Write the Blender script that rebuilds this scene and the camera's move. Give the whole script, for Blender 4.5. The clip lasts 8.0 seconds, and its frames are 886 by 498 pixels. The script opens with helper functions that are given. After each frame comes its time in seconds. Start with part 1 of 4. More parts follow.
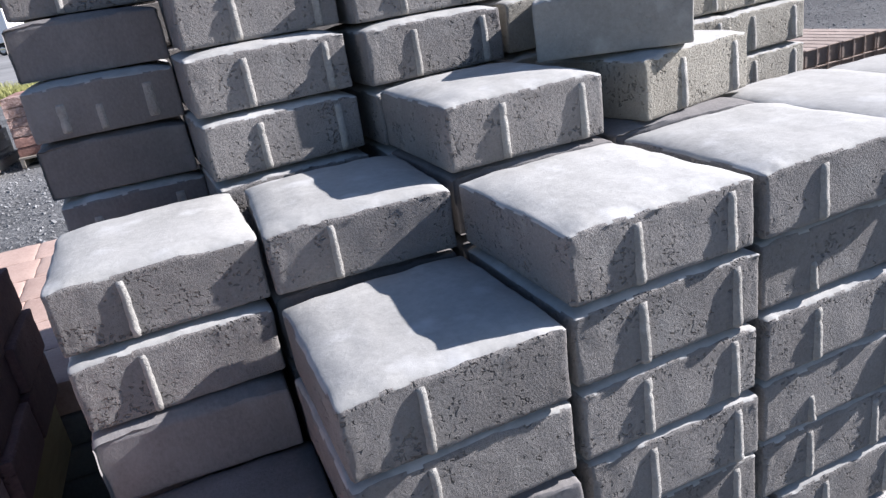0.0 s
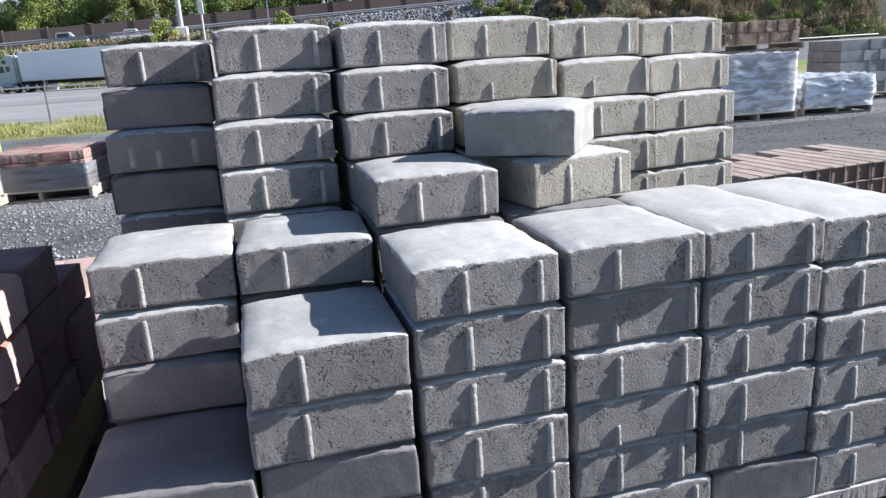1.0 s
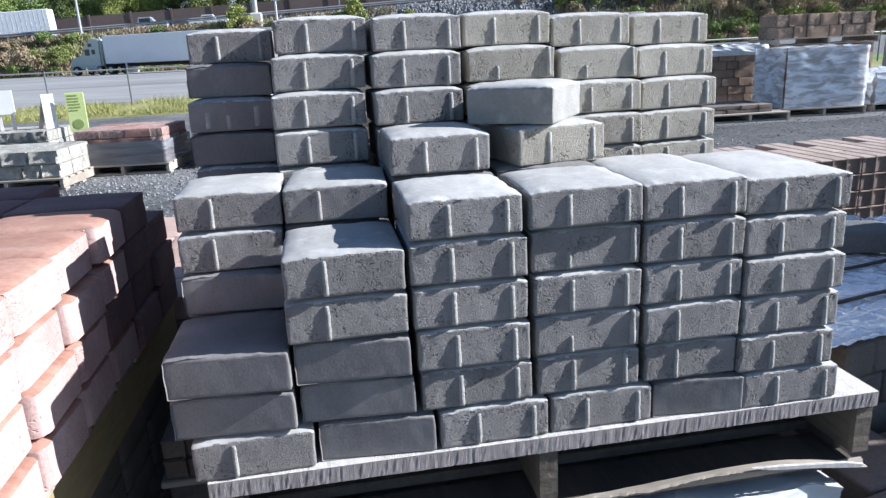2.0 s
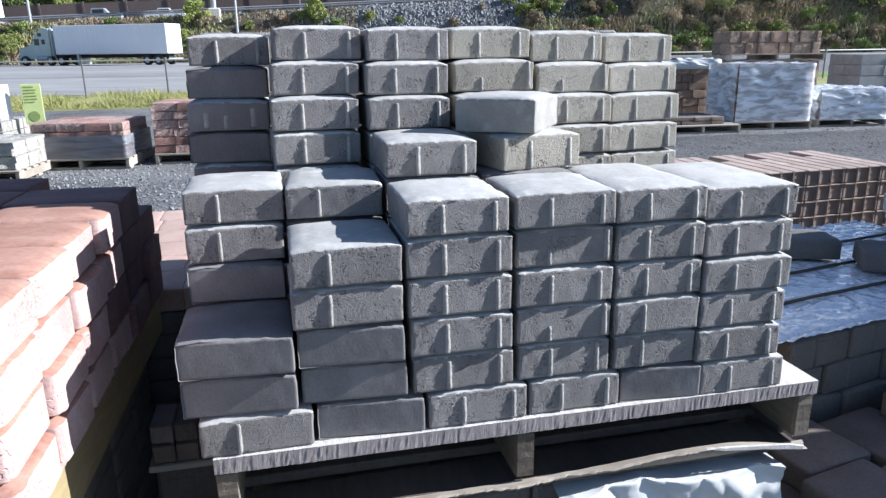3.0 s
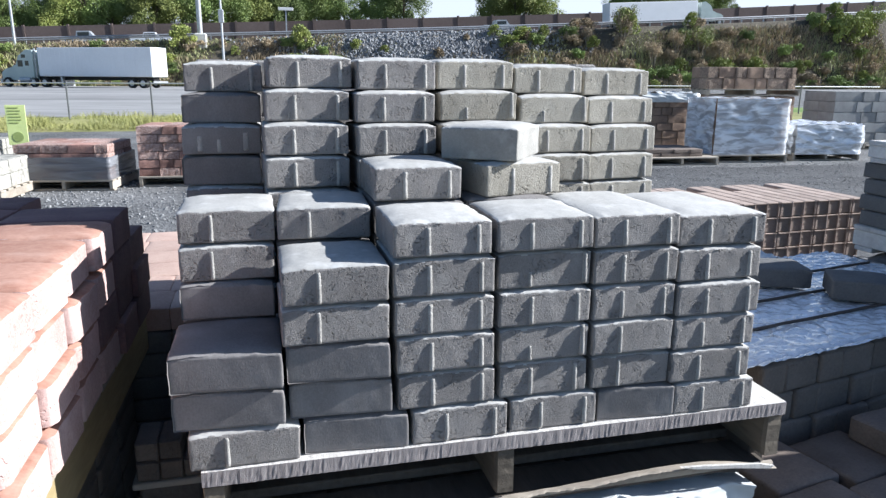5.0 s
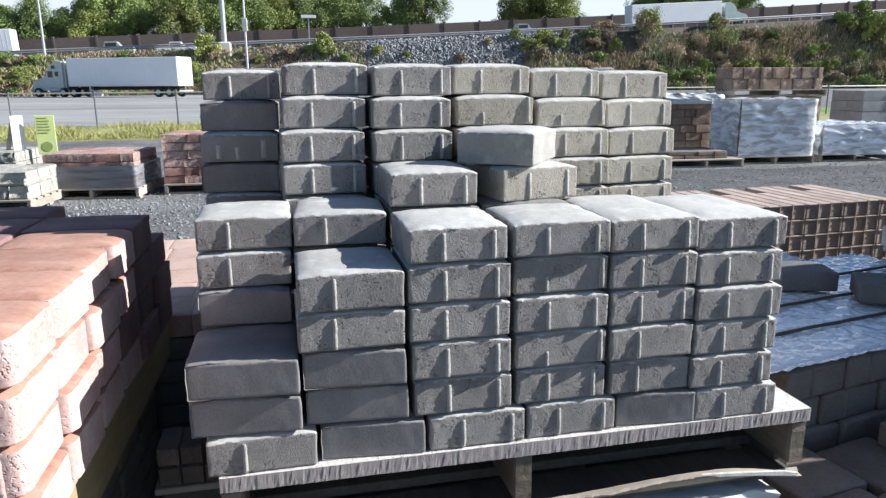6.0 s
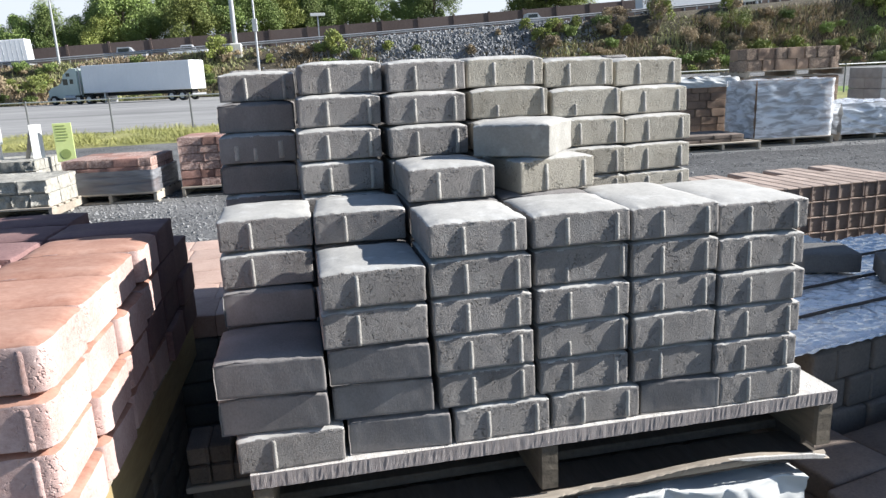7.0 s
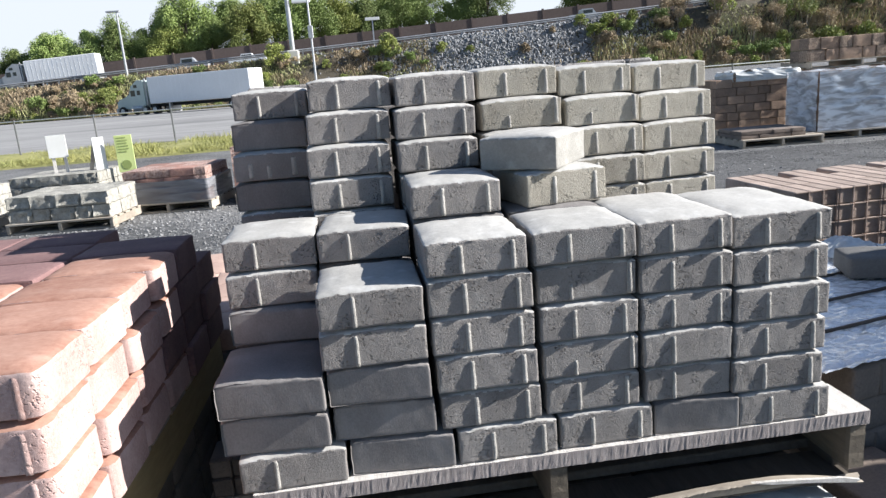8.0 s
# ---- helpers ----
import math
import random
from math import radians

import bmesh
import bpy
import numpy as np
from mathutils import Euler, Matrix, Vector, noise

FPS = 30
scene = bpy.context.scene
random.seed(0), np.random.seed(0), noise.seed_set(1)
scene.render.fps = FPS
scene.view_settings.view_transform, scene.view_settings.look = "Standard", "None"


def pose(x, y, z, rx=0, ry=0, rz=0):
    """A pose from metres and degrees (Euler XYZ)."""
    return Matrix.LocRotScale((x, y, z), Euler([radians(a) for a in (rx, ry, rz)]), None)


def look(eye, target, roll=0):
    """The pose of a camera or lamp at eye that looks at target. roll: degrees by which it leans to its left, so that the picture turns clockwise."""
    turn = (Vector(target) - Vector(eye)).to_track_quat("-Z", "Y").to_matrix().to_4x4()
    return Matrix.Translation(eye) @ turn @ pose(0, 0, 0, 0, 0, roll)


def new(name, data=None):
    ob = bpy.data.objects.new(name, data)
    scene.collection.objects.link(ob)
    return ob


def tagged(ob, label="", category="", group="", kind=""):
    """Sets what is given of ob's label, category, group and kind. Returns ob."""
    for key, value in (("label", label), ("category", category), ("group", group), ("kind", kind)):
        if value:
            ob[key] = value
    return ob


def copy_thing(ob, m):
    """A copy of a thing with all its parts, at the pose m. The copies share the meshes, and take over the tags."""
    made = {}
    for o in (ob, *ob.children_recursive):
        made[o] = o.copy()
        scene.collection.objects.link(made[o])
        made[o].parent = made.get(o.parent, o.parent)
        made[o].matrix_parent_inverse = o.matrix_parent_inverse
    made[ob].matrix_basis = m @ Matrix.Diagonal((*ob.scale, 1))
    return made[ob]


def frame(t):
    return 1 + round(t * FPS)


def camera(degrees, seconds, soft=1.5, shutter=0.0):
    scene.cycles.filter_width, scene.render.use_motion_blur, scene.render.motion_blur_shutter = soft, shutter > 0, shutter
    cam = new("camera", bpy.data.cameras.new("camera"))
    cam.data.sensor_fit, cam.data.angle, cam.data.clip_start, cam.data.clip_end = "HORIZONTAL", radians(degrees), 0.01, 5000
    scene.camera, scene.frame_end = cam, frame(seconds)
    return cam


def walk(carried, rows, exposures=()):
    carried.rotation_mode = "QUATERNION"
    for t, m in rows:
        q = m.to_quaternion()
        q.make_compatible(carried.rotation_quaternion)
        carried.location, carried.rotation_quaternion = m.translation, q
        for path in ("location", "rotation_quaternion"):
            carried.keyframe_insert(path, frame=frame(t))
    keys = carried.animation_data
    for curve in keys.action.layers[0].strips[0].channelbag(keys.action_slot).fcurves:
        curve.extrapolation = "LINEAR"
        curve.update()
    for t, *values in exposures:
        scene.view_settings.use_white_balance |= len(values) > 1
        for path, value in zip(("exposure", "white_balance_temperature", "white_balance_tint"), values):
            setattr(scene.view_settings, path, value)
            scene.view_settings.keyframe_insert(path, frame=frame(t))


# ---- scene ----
cam = camera(64.0, 8.0, soft=1.4)
PATH = [
    (0, (-0.544, -0.437, 1.273), (0.089, 1.315, 0.548), -9.3),
    (0.5, (-0.539, -0.61, 1.319), (0.036, 1.201, 0.694), -5.0),
    (1, (-0.445, -0.771, 1.315), (0.037, 1.096, 0.786), -3.5),
    (1.5, (-0.366, -0.938, 1.298), (-0.08, 0.965, 0.753), -3.2),
    (2.8, (-0.497, -1.176, 1.326), (-0.089, 0.703, 0.778), -1.1),
    (3, (-0.492, -1.173, 1.327), (-0.06, 0.702, 0.782), -0.7),
    (3.5, (-0.501, -1.19, 1.327), (-0.023, 0.681, 0.809), 0.1),
    (4, (-0.51, -1.206, 1.329), (-0.017, 0.662, 0.813), 0.7),
    (4.5, (-0.516, -1.227, 1.33), (-0.018, 0.646, 0.837), 0.7),
    (6, (-0.496, -1.227, 1.332), (-0.073, 0.673, 0.874), -0.4),
    (6.5, (-0.497, -1.23, 1.329), (-0.1, 0.675, 0.867), -0.8),
    (7, (-0.504, -1.234, 1.335), (-0.128, 0.672, 0.86), -2.6),
    (7.5, (-0.506, -1.225, 1.336), (-0.25, 0.703, 0.871), -4.0),
    (8, (-0.39, -1.224, 1.357), (-0.173, 0.709, 0.892), -4.5),
]
walk(cam, [(t, look(eye, target, roll)) for t, eye, target, roll in PATH],
     exposures=[(0.0, 1.17, 5860, 16), (1.0, 1.15, 5760, 13), (1.5, 1.14, 5610, 12), (3.0, 1.19, 5560, 12), (4.5, 1.23, 5610, 10), (6.5, 1.18, 6010, 10), (8.0, 1.18, 6110, 11)])

# ---- sky and sun ----
SUN_TO = Vector((0.868, -0.104, 0.484)).normalized()
world = bpy.data.worlds.new("sky_world")
scene.world = world
world.use_nodes = True
wn = world.node_tree
sky = wn.nodes.new("ShaderNodeTexSky")
sky.sky_type = "NISHITA"
sky.sun_disc = False
sky.dust_density, sky.ozone_density = 0.6, 2.5
sky.sun_elevation = math.asin(SUN_TO.z)
sky.sun_rotation = math.atan2(SUN_TO.x, SUN_TO.y)
wn.links.new(sky.outputs[0], wn.nodes["Background"].inputs[0])
wn.nodes["Background"].inputs[1].default_value = 0.050
sun_data = bpy.data.lights.new("sun", "SUN")
sun_data.energy, sun_data.angle, sun_data.color = 4.5, radians(0.55), (1.0, 0.94, 0.85)
sun = new("sun", sun_data)
sun.matrix_world = look((20, -3, 15), (20 - SUN_TO.x, -3 - SUN_TO.y, 15 - SUN_TO.z))


# ---- materials ----
def surface(name, dark, light, rough=0.85, scale=6.0, fine=120.0, bump=0.3, relief=0.004, vary=0.12, spots=0.0, spot_colour=(0.8, 0.8, 0.8), spot_scale=30.0, metal=0.0, stretch=(1, 1, 1), pits=0.0):
    """Two scales of noise between two colours, fine relief, a shade of its own for each object."""
    m = bpy.data.materials.new(name)
    m.use_nodes = True
    t = m.node_tree
    n, link = t.nodes, t.links.new
    b = n["Principled BSDF"]
    b.inputs["Roughness"].default_value, b.inputs["Metallic"].default_value = rough, metal
    co = n.new("ShaderNodeTexCoord")
    info = n.new("ShaderNodeObjectInfo")
    off = n.new("ShaderNodeVectorMath")
    off.operation = "MULTIPLY_ADD"
    off.inputs[1].default_value = stretch
    shift = n.new("ShaderNodeMath")
    shift.operation = "MULTIPLY"
    shift.inputs[1].default_value = 37.0
    link(info.outputs["Random"], shift.inputs[0])
    link(co.outputs["Object"], off.inputs[0])
    link(shift.outputs[0], off.inputs[2])
    big, small = n.new("ShaderNodeTexNoise"), n.new("ShaderNodeTexNoise")
    big.inputs["Scale"].default_value, small.inputs["Scale"].default_value = scale, fine
    big.inputs["Detail"].default_value, small.inputs["Detail"].default_value = 5, 6
    small.inputs["Roughness"].default_value = 0.7
    for q in (big, small):
        link(off.outputs[0], q.inputs["Vector"])
    mix = n.new("ShaderNodeMath")
    mix.operation = "ADD"
    link(big.outputs[0], mix.inputs[0])
    link(small.outputs[0], mix.inputs[1])
    ramp = n.new("ShaderNodeMapRange")
    ramp.inputs[1].default_value, ramp.inputs[2].default_value = 0.7, 1.3
    link(mix.outputs[0], ramp.inputs[0])
    col = n.new("ShaderNodeMix")
    col.data_type = "RGBA"
    col.inputs[6].default_value, col.inputs[7].default_value = (*dark, 1), (*light, 1)
    link(ramp.outputs[0], col.inputs[0])
    out = col.outputs[2]
    if spots:
        sp = n.new("ShaderNodeTexNoise")
        sp.inputs["Scale"].default_value, sp.inputs["Detail"].default_value = spot_scale, 4
        link(off.outputs[0], sp.inputs["Vector"])
        sr = n.new("ShaderNodeMapRange")
        sr.inputs[1].default_value, sr.inputs[2].default_value, sr.inputs[4].default_value = 0.56, 0.72, spots
        link(sp.outputs[0], sr.inputs[0])
        sm = n.new("ShaderNodeMix")
        sm.data_type = "RGBA"
        sm.inputs[7].default_value = (*spot_colour, 1)
        link(sr.outputs[0], sm.inputs[0])
        link(out, sm.inputs[6])
        out = sm.outputs[2]
    hsv = n.new("ShaderNodeHueSaturation")
    vr = n.new("ShaderNodeMapRange")
    vr.inputs[3].default_value, vr.inputs[4].default_value = 1 - vary, 1 + vary
    link(info.outputs["Random"], vr.inputs[0])
    link(vr.outputs[0], hsv.inputs["Value"])
    link(out, hsv.inputs["Color"])
    link(hsv.outputs[0], b.inputs["Base Color"])
    bp = n.new("ShaderNodeBump")
    bp.inputs["Strength"].default_value, bp.inputs["Distance"].default_value = bump, relief
    height = small.outputs[0]
    if pits:
        # blow holes, crowded in some patches and rare in others
        vo, patch = n.new("ShaderNodeTexNoise"), n.new("ShaderNodeTexNoise")
        vo.inputs["Scale"].default_value, vo.inputs["Detail"].default_value, vo.inputs["Distortion"].default_value = pits, 1.5, 0.2
        patch.inputs["Scale"].default_value, patch.inputs["Detail"].default_value = pits * 0.12, 2
        link(off.outputs[0], vo.inputs["Vector"])
        link(off.outputs[0], patch.inputs["Vector"])
        both = n.new("ShaderNodeMath")
        both.operation = "MULTIPLY_ADD"
        both.inputs[1].default_value = 0.7
        link(patch.outputs[0], both.inputs[0])
        link(vo.outputs[0], both.inputs[2])
        pr = n.new("ShaderNodeMapRange")
        pr.inputs[1].default_value, pr.inputs[2].default_value = 0.575, 0.70
        link(both.outputs[0], pr.inputs[0])
        ad = n.new("ShaderNodeMath")
        ad.operation = "MULTIPLY_ADD"
        ad.inputs[1].default_value = 3.2
        link(pr.outputs[0], ad.inputs[0])
        link(height, ad.inputs[2])
        height = ad.outputs[0]
    link(height, bp.inputs["Height"])
    link(bp.outputs[0], b.inputs["Normal"])
    return m


def plastic_film(name, colour, clear=0.35, streak=(2, 2, 14), rough=0.22, depth=0.05):
    """Wrinkled stretch film: glossy, whitish, partly clear in streaks."""
    m = bpy.data.materials.new(name)
    m.use_nodes = True
    t = m.node_tree
    n, link = t.nodes, t.links.new
    b = n["Principled BSDF"]
    b.inputs["Base Color"].default_value = (*colour, 1)
    b.inputs["Roughness"].default_value = rough
    co = n.new("ShaderNodeTexCoord")
    mp = n.new("ShaderNodeMapping")
    mp.inputs["Scale"].default_value = streak
    link(co.outputs["Object"], mp.inputs[0])
    no = n.new("ShaderNodeTexNoise")
    no.inputs["Scale"].default_value, no.inputs["Detail"].default_value, no.inputs["Distortion"].default_value = 1.3, 7, 0.8
    link(mp.outputs[0], no.inputs["Vector"])
    r = n.new("ShaderNodeMapRange")
    r.inputs[1].default_value, r.inputs[2].default_value = 0.40, 0.60
    r.inputs[3].default_value, r.inputs[4].default_value = 1.0 - clear, 1.0
    link(no.outputs[0], r.inputs[0])
    link(r.outputs[0], b.inputs["Alpha"])
    bp = n.new("ShaderNodeBump")
    bp.inputs["Strength"].default_value, bp.inputs["Distance"].default_value = 1.0, depth
    link(no.outputs[0], bp.inputs["Height"])
    link(bp.outputs[0], b.inputs["Normal"])
    return m


GREY = surface("grey_concrete", (0.205, 0.19, 0.178), (0.335, 0.314, 0.295), 0.92, 9, 300, 0.85, 0.003, 0.09, 0.3, (0.44, 0.425, 0.40), 26, pits=230)
GREY_PLAIN = surface("smooth_grey_concrete", (0.165, 0.154, 0.147), (0.265, 0.25, 0.24), 0.9, 9, 220, 0.3, 0.002, 0.09, 0.28, (0.36, 0.35, 0.335), 9, stretch=(1.25, 1, 0.85))
GREY_BUFF = surface("buff_grey_concrete", (0.30, 0.275, 0.225), (0.455, 0.425, 0.36), 0.92, 9, 300, 0.85, 0.003, 0.09, 0.3, (0.53, 0.505, 0.44), 26, pits=230)
FENCE = surface("dull_fence_steel", (0.12, 0.125, 0.13), (0.22, 0.225, 0.23), 0.6, 3, 30, 0.05, 0.002, 0.05, metal=0.3)
RIB_CRUST = surface("crusty_rib_concrete", (0.30, 0.285, 0.26), (0.50, 0.48, 0.44), 0.95, 30, 260, 0.7, 0.003, 0.05, 0.4, (0.60, 0.58, 0.54), 60)
# grey block tops: sunlight put into the colour, paler than the faces
SUNLIT_TOP = surface("grey_concrete_top", (0.38, 0.37, 0.345), (0.52, 0.51, 0.48), 0.9, 14, 110, 0.3, 0.002, 0.06, 0.7, (0.64, 0.635, 0.615), 22)
RED_TOP = surface("red_concrete_top", (0.30, 0.145, 0.10), (0.47, 0.28, 0.21), 0.9, 9, 90, 0.15, 0.002, 0.1, 0.35, (0.62, 0.44, 0.36), 12)
RED = surface("red_concrete", (0.42, 0.265, 0.23), (0.64, 0.48, 0.44), 0.9, 7, 140, 0.5, 0.003, 0.12, 0.35, (0.70, 0.57, 0.53), 14, pits=160)
PURPLE = surface("plum_concrete", (0.15, 0.085, 0.085), (0.27, 0.16, 0.15), 0.9, 7, 140, 0.4, 0.003, 0.15, 0.2, (0.36, 0.24, 0.2), 14, pits=160)
PINK = surface("pink_concrete", (0.40, 0.27, 0.22), (0.56, 0.41, 0.34), 0.9, 7, 120, 0.3, 0.003, 0.1)
BROWN = surface("brown_concrete", (0.145, 0.115, 0.095), (0.25, 0.20, 0.165), 0.9, 8, 140, 0.4, 0.003, 0.16, pits=140)
TAUPE = surface("taupe_concrete", (0.13, 0.115, 0.10), (0.23, 0.20, 0.175), 0.9, 8, 140, 0.4, 0.003, 0.14, pits=140)
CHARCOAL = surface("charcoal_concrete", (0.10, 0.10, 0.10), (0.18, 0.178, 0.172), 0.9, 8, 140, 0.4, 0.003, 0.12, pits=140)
PAVER = surface("beige_paver", (0.28, 0.215, 0.175), (0.46, 0.365, 0.31), 0.9, 8, 140, 0.4, 0.003, 0.14, pits=140)
TAN = surface("tan_stone", (0.22, 0.15, 0.105), (0.40, 0.28, 0.2), 0.9, 6, 60, 0.6, 0.01, 0.2)
BRICKRED = surface("red_split_stone", (0.20, 0.10, 0.08), (0.42, 0.25, 0.20), 0.9, 6, 50, 0.7, 0.012, 0.38)
SPLITFACE = surface("pale_broken_stone", (0.24, 0.12, 0.095), (0.62, 0.47, 0.41), 0.95, 40, 70, 1.0, 0.02, 0.12)
SPLIT_TAN = surface("broken_tan_stone", (0.15, 0.10, 0.075), (0.46, 0.35, 0.26), 0.95, 30, 60, 1.0, 0.02, 0.15)
LOOSE = surface("pale_smooth_concrete", (0.24, 0.232, 0.21), (0.35, 0.34, 0.312), 0.9, 12, 200, 0.3, 0.002, 0.02, 0.4, (0.48, 0.47, 0.445), 24, pits=170)
PALE = surface("pale_split_stone", (0.22, 0.21, 0.18), (0.54, 0.52, 0.46), 0.9, 14, 40, 0.8, 0.015, 0.12)
SLATE = surface("grey_slab", (0.24, 0.24, 0.235), (0.38, 0.38, 0.37), 0.9, 6, 80, 0.4, 0.004, 0.12)
WOOD = surface("weathered_wood", (0.28, 0.24, 0.19), (0.50, 0.44, 0.36), 0.85, 5, 60, 0.5, 0.004, 0.15, stretch=(0.15, 1, 1), spots=0.25, spot_colour=(0.14, 0.11, 0.09), spot_scale=14)
# wood under the grey pallet, the shade there darkened into its colour
SHADEWOOD = surface("dark_damp_wood", (0.06, 0.05, 0.04), (0.14, 0.115, 0.09), 0.85, 5, 60, 0.5, 0.004, 0.15, stretch=(1, 0.15, 1))
# bleached wood, made paler still for sunlight on the front board's top
PALEWOOD = surface("bleached_board", (0.54, 0.51, 0.47), (0.78, 0.76, 0.72), 0.85, 6, 60, 0.9, 0.005, 0.08, stretch=(14, 0.6, 0.6), spots=0.3, spot_colour=(0.25, 0.22, 0.2), spot_scale=20)
YELLOWWOOD = surface("yellow_wood", (0.24, 0.185, 0.09), (0.38, 0.30, 0.15), 0.8, 4, 60, 0.4, 0.003, 0.08, stretch=(1, 0.2, 1))
FILM = plastic_film("clear_film", (0.90, 0.93, 0.97), 0.55, (2.6, 2.6, 9), 0.2, 0.007)
FILM.node_tree.nodes["Principled BSDF"].inputs["Coat Weight"].default_value = 0.7
WHITEFILM = plastic_film("white_film", (0.70, 0.71, 0.69), 0.1, (6, 6, 6), 0.45, 0.004)
BLUEFILM = plastic_film("bluish_film", (0.90, 0.93, 0.97), 0.0, (14, 20, 14), 0.17, 0.02)
BLUEFILM.node_tree.nodes["Principled BSDF"].inputs["Coat Weight"].default_value = 1.0
GRAVEL = surface("gravel", (0.06, 0.062, 0.064), (0.25, 0.25, 0.247), 0.95, 0.7, 30, 1.0, 0.03, 0, 0.4, (0.52, 0.52, 0.505), 20, pits=26)
LANE = surface("dark_packed_grit", (0.035, 0.036, 0.038), (0.12, 0.12, 0.12), 0.95, 0.8, 24, 0.9, 0.02, 0, 0.3, (0.26, 0.26, 0.255), 9, pits=24)
LAWN = surface("green_lawn", (0.10, 0.18, 0.03), (0.24, 0.34, 0.07), 0.95, 0.6, 9, 0.8, 0.05, 0.2)
ASPHALT = surface("worn_asphalt", (0.20, 0.197, 0.192), (0.36, 0.355, 0.345), 0.95, 0.12, 1.5, 0.2, 0.01, 0, 0.75, (0.12, 0.12, 0.12), 0.16, stretch=(0.3, 1, 1))
ROADBED = surface("road_asphalt", (0.10, 0.10, 0.10), (0.17, 0.17, 0.165), 0.95, 0.3, 8, 0.2, 0.01, 0)
GRASS = surface("dry_grass", (0.19, 0.215, 0.06), (0.46, 0.43, 0.17), 0.95, 0.6, 9, 0.8, 0.05, 0.2)
BANK = surface("bank_soil", (0.06, 0.052, 0.036), (0.13, 0.11, 0.078), 0.95, 0.2, 2.5, 0.9, 0.2, 0, 0.5, (0.07, 0.09, 0.03), 0.35)
RUBBLE = surface("rubble_stone", (0.20, 0.205, 0.215), (0.42, 0.43, 0.445), 0.95, 0.4, 3, 0.9, 0.2, 0.25)
LEAF = surface("tree_leaf", (0.12, 0.18, 0.045), (0.30, 0.37, 0.11), 0.7, 0.3, 2.0, 0.1, 0.01, 0.3)
LEAF_LIGHT = surface("light_leaf", (0.14, 0.19, 0.04), (0.36, 0.38, 0.10), 0.7, 0.4, 2.0, 0.1, 0.01, 0.25)
WEED = surface("dull_weed", (0.19, 0.205, 0.085), (0.40, 0.40, 0.19), 0.8, 0.4, 2.0, 0.1, 0.01, 0.25)
LEAF_RUST = surface("dry_leaf", (0.26, 0.20, 0.125), (0.48, 0.385, 0.25), 0.8, 0.4, 2.0, 0.1, 0.01, 0.25)
BARK = surface("bark", (0.09, 0.07, 0.05), (0.18, 0.15, 0.11), 0.95, 2, 14, 0.8, 0.03, 0.1)
WALLBROWN = surface("noise_wall_panel", (0.115, 0.085, 0.075), (0.17, 0.13, 0.115), 0.9, 0.15, 3, 0.4, 0.03, 0.1)
STEEL = surface("galvanised_steel", (0.42, 0.43, 0.44), (0.58, 0.59, 0.60), 0.45, 3, 30, 0.05, 0.002, 0.05, metal=0.6)
WHITEPAINT = surface("white_paint", (0.82, 0.83, 0.84), (0.90, 0.91, 0.92), 0.4, 0.5, 6, 0.05, 0.004, 0.03)
GREENPAINT = surface("pale_green_paint", (0.42, 0.50, 0.47), (0.52, 0.60, 0.57), 0.35, 1, 8, 0.03, 0.002, 0)
SILVERPAINT = surface("silver_paint", (0.38, 0.40, 0.43), (0.50, 0.52, 0.55), 0.3, 1, 8, 0.02, 0.002, 0.2, metal=0.3)
BLACK = surface("black_rubber", (0.015, 0.015, 0.015), (0.035, 0.035, 0.035), 0.8, 4, 30, 0.1, 0.003, 0)
GLASSDARK = surface("dark_window", (0.02, 0.025, 0.03), (0.04, 0.05, 0.055), 0.08, 2, 5, 0.0, 0.001, 0)
CONC = surface("pale_cast_concrete", (0.50, 0.49, 0.46), (0.66, 0.65, 0.62), 0.9, 1, 12, 0.2, 0.01, 0.05)
SIGNGREEN = surface("lime_sign", (0.62, 0.72, 0.26), (0.70, 0.80, 0.34), 0.5, 2, 20, 0.02, 0.001, 0)
SIGNWHITE = surface("white_sign", (0.78, 0.78, 0.74), (0.85, 0.85, 0.82), 0.5, 2, 20, 0.02, 0.001, 0)
SIGNINK = surface("sign_ink", (0.26, 0.33, 0.10), (0.34, 0.42, 0.14), 0.6, 5, 30, 0.0, 0.001, 0)


HAZE = bpy.data.materials.new("bright_haze")
HAZE.use_nodes = True
hb = HAZE.node_tree.nodes["Principled BSDF"]
hb.inputs["Base Color"].default_value = (0, 0, 0, 1)
hb.inputs["Emission Color"].default_value = (0.93, 0.97, 1.0, 1)
hb.inputs["Emission Strength"].default_value = 0.42


